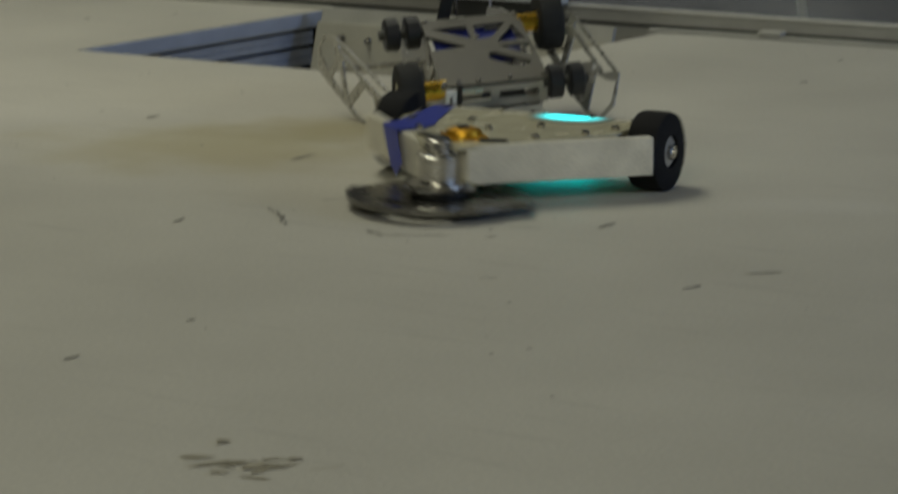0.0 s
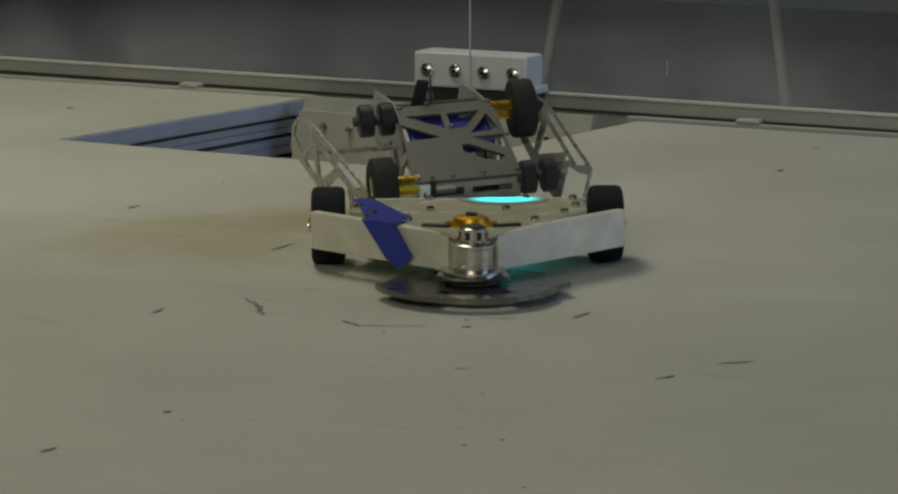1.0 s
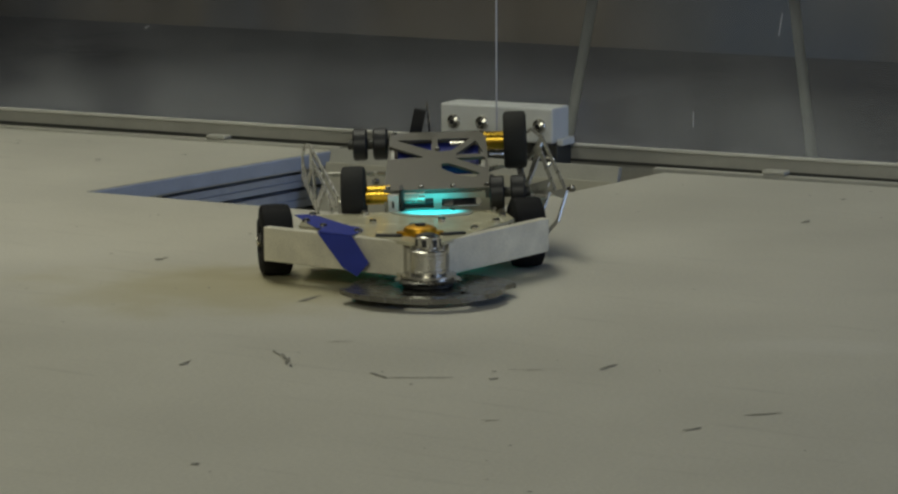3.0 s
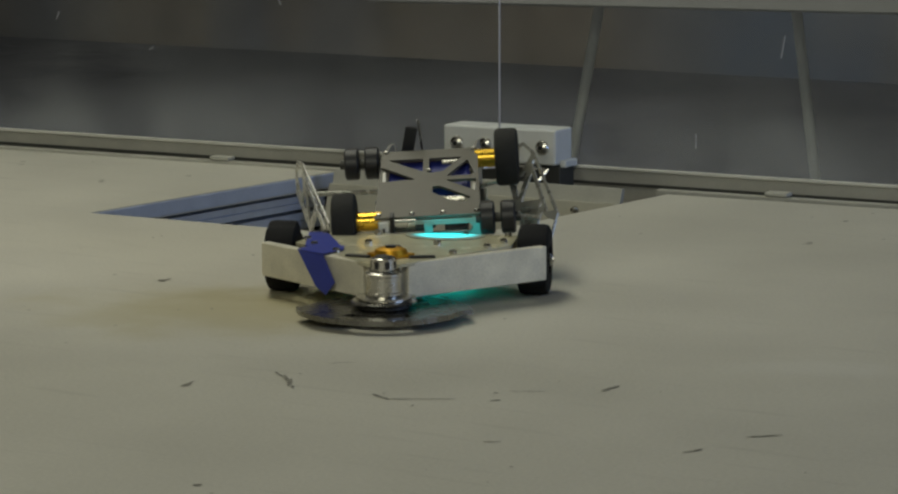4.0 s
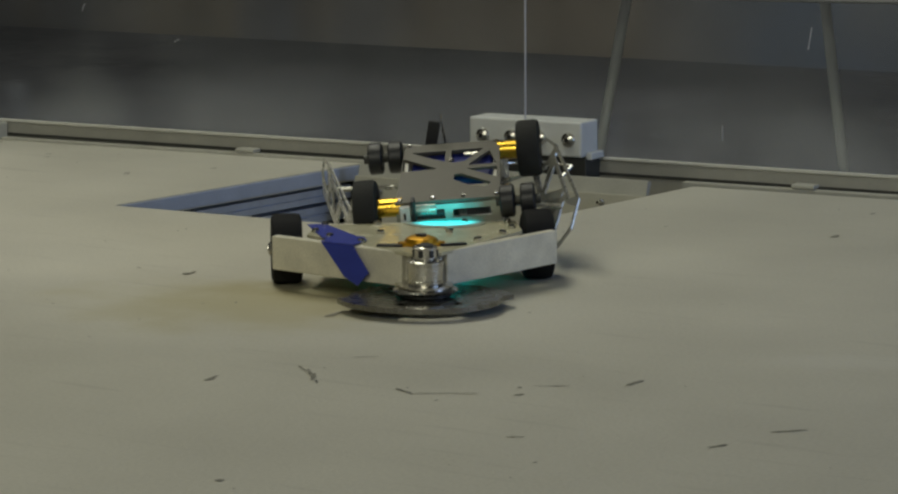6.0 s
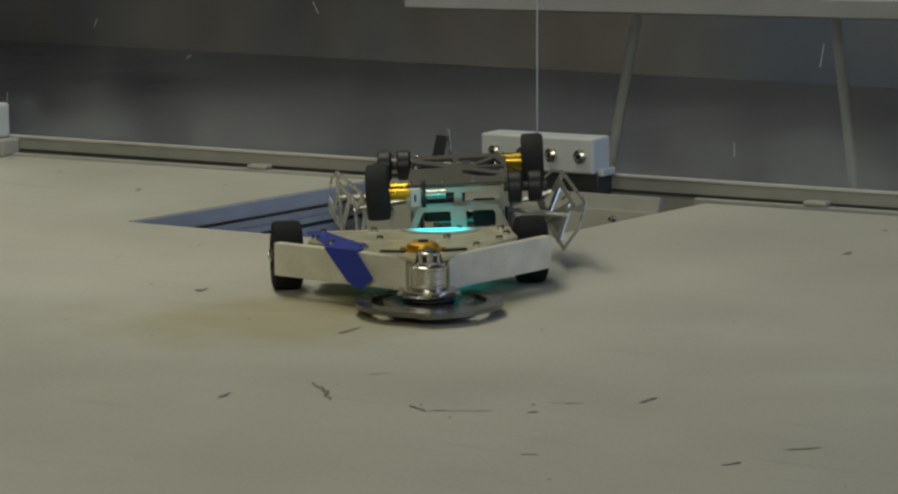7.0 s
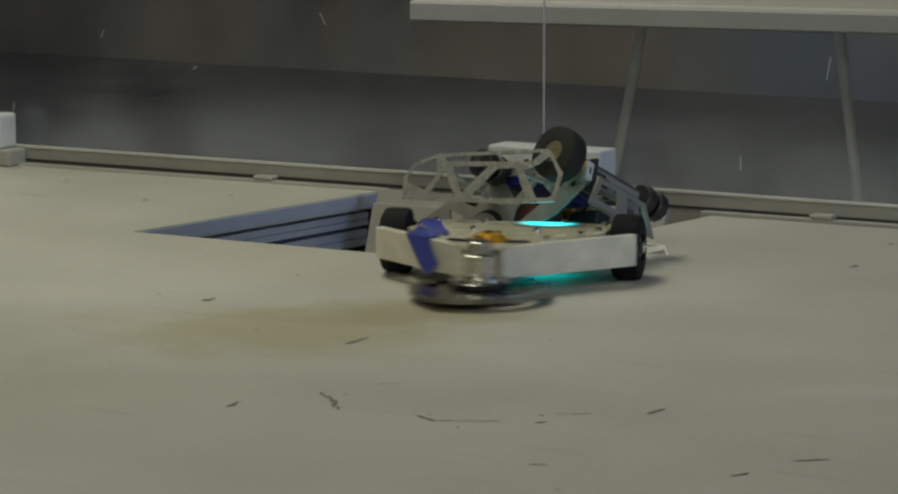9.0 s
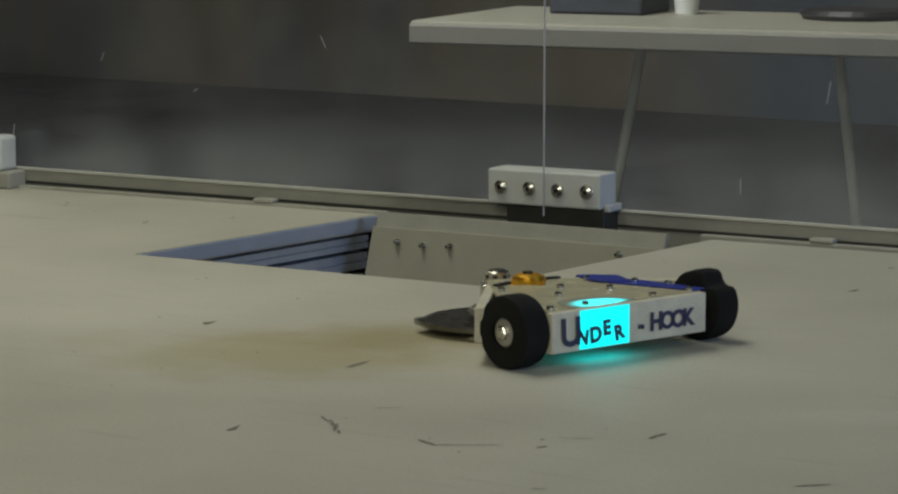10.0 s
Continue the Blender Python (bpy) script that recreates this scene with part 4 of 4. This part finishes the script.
def motions():
    """All that moves: the two robots and the blade."""
    # seconds, x, y, heading in degrees
    path = [(0.0, -0.7442, 1.3039, -85.5), (0.1, -0.7772, 1.2961, -50.6), (0.2, -0.8208, 1.2625, 9.1), (0.3, -0.8080, 1.2590, 6.2), (0.4, -0.8135, 1.2688, 2.2), (0.5, -0.7842, 1.3217, -44.2),
            (0.6, -0.7765, 1.3110, -59.4), (0.8, -0.7810, 1.3216, -61.4), (1.0, -0.7828, 1.3100, -56.3), (1.5, -0.8665, 1.3738, -45.5), (2.0, -0.8954, 1.3915, -46.9), (2.5, -0.9472, 1.4404, -51.7),
            (2.7, -0.9532, 1.4434, -54.1), (3.3, -0.9861, 1.4603, -36.3), (3.8, -0.9920, 1.4643, -27.3), (4.0, -0.9652, 1.4524, -64.5), (4.1, -0.9781, 1.4663, -63.9), (4.5, -0.9752, 1.4474, -51.7),
            (5.0, -0.9782, 1.4494, -51.9), (5.5, -0.9821, 1.4514, -51.8), (5.7, -0.9841, 1.4534, -51.8), (6.8, -1.0426, 1.5064, -50.0), (7.0, -1.0454, 1.5102, -49.1), (7.5, -1.0347, 1.5103, -42.3),
            (8.0, -1.0051, 1.5455, -26.1), (8.2, -1.0318, 1.5844, -14.4), (8.4, -1.0231, 1.5864, -30.9), (8.5, -1.0212, 1.5931, -49.7), (8.6, -1.0313, 1.6231, -68.7), (8.7, -1.0488, 1.7214, -97.3),
            (8.8, -1.0580, 1.7338, -92.3), (9.0, -1.0374, 1.6659, -69.1), (9.1, -1.0544, 1.6701, -39.9), (9.2, -0.9755, 1.6185, 23.5), (9.2667, -0.8765, 1.5982, 105.5), (9.3, -0.8265, 1.5921, 150.0),
            (9.4, -0.8381, 1.6257, 222.5), (9.5, -0.8510, 1.6216, 240.4), (9.6, -0.8718, 1.6241, 251.0), (9.7, -0.8645, 1.5955, 248.6), (9.8, -0.8245, 1.5463, 189.2), (9.9, -0.8014, 1.4667, 163.0),
            (10.0, -0.8022, 1.4586, 164.1)]
    walk(ROBOT, [(t, pose(x, y, 0.0, 0, 0, a)) for t, x, y, a in path])
    # the blade stands still at first, then turns ever on
    turns = [(0.0, 90.0), (6.0, 90.0)] + [(6.0 + 0.1 * i, 90.0 + 62.0 * i) for i in range(1, 41)]
    walk(BLADE, [(t, pose(MOTOR_X, 0, 0.0095, 0, 0, a)) for t, a in turns])
    # the torn bumper of the frame robot is bent further down by the second hit
    walk(TRUSS, [(0.0, pose(0, 0, 0)), (5.7, pose(0, 0, 0)), (6.8, pose(0.004, 0, -0.014)), (10.0, pose(0.004, 0, -0.014))])
    # seconds, x, y, z, then turns about z, x and y
    tumble = [(0.0, -0.9199, 1.5176, 0.0690, 45.0, 23.0, -4.5), (1.0, -0.9183, 1.5085, 0.0690, 45.5, 28.0, -3.9), (1.5, -0.9476, 1.5205, 0.0730, 43.9, 26.0, -3.8), (2.0, -0.9722, 1.5378, 0.0760, 41.8, 23.5, -3.1), (2.5, -0.9849, 1.5482, 0.0890, 34.3, 19.0, -1.5),
              (2.7, -0.9868, 1.5462, 0.0900, 33.2, 19.0, -1.8), (3.8, -0.9948, 1.5339, 0.0900, 32.1, 24.5, -3.4), (4.5, -0.9970, 1.5302, 0.0900, 31.6, 24.8, -4.0), (5.5, -0.9971, 1.5295, 0.0890, 30.0, 24.1, -5.8), (5.7, -0.9987, 1.5337, 0.0890, 30.3, 23.6, -5.5),
              (6.8, -1.0753, 1.6355, 0.0950, 32.5, 7.5, -2.5), (7.0, -1.0772, 1.6426, 0.0950, 32.7, 6.8, -2.4), (7.5, -1.0774, 1.6498, 0.0950, 35.1, 6.1, -2.3), (8.0, -1.0672, 1.6735, 0.0970, 46.3, 5.0, 1.0), (8.2, -1.0607, 1.6906, 0.1000, 49.4, 6.0, 1.5),
              (8.4, -1.0563, 1.7108, 0.0920, 46.5, 0.0, 10.5), (8.5, -1.0606, 1.7386, 0.0920, 50.7, -2.5, 18.2), (8.6, -1.0617, 1.7581, 0.0890, 55.7, -9.0, 23.4), (8.7, -1.0558, 1.7779, 0.0840, 70.9, -11.0, 24.2), (8.8, -1.0516, 1.7865, 0.0820, 83.0, -11.9, 24.8),
              (9.0, -1.0487, 1.7899, 0.0820, 83.4, -9.4, 26.2), (9.1, -1.0492, 1.7893, 0.0830, 83.8, -11.0, 26.0), (9.3, -1.0618, 1.7843, 0.0920, 86.9, -17.7, 25.3), (9.5, -1.0818, 1.7814, 0.1030, 88.7, -21.0, 26.0), (9.6, -1.1092, 1.7781, 0.1100, 88.5, -33.2, 22.4),
              (9.7, -1.1432, 1.7702, 0.1080, 88.1, -49.0, 16.0), (9.8, -1.1596, 1.7847, 0.0920, 100.1, -49.0, 18.0), (9.9, -1.2046, 1.8433, 0.0150, 114.0, -60.0, 20.0), (9.9667, -1.2870, 1.9145, -0.1300, 121.8, -72.0, 22.0), (10.0, -1.3517, 1.9555, -0.2600, 125.5, -78.0, 22.0)]
    walk(RIVAL, [(t, Matrix.Translation((x, y, z)) @ Matrix.Rotation(radians(a), 4, "Z") @ Matrix.Rotation(radians(b), 4, "X") @ Matrix.Rotation(radians(c), 4, "Y")) for t, x, y, z, a, b, c in tumble])


motions()
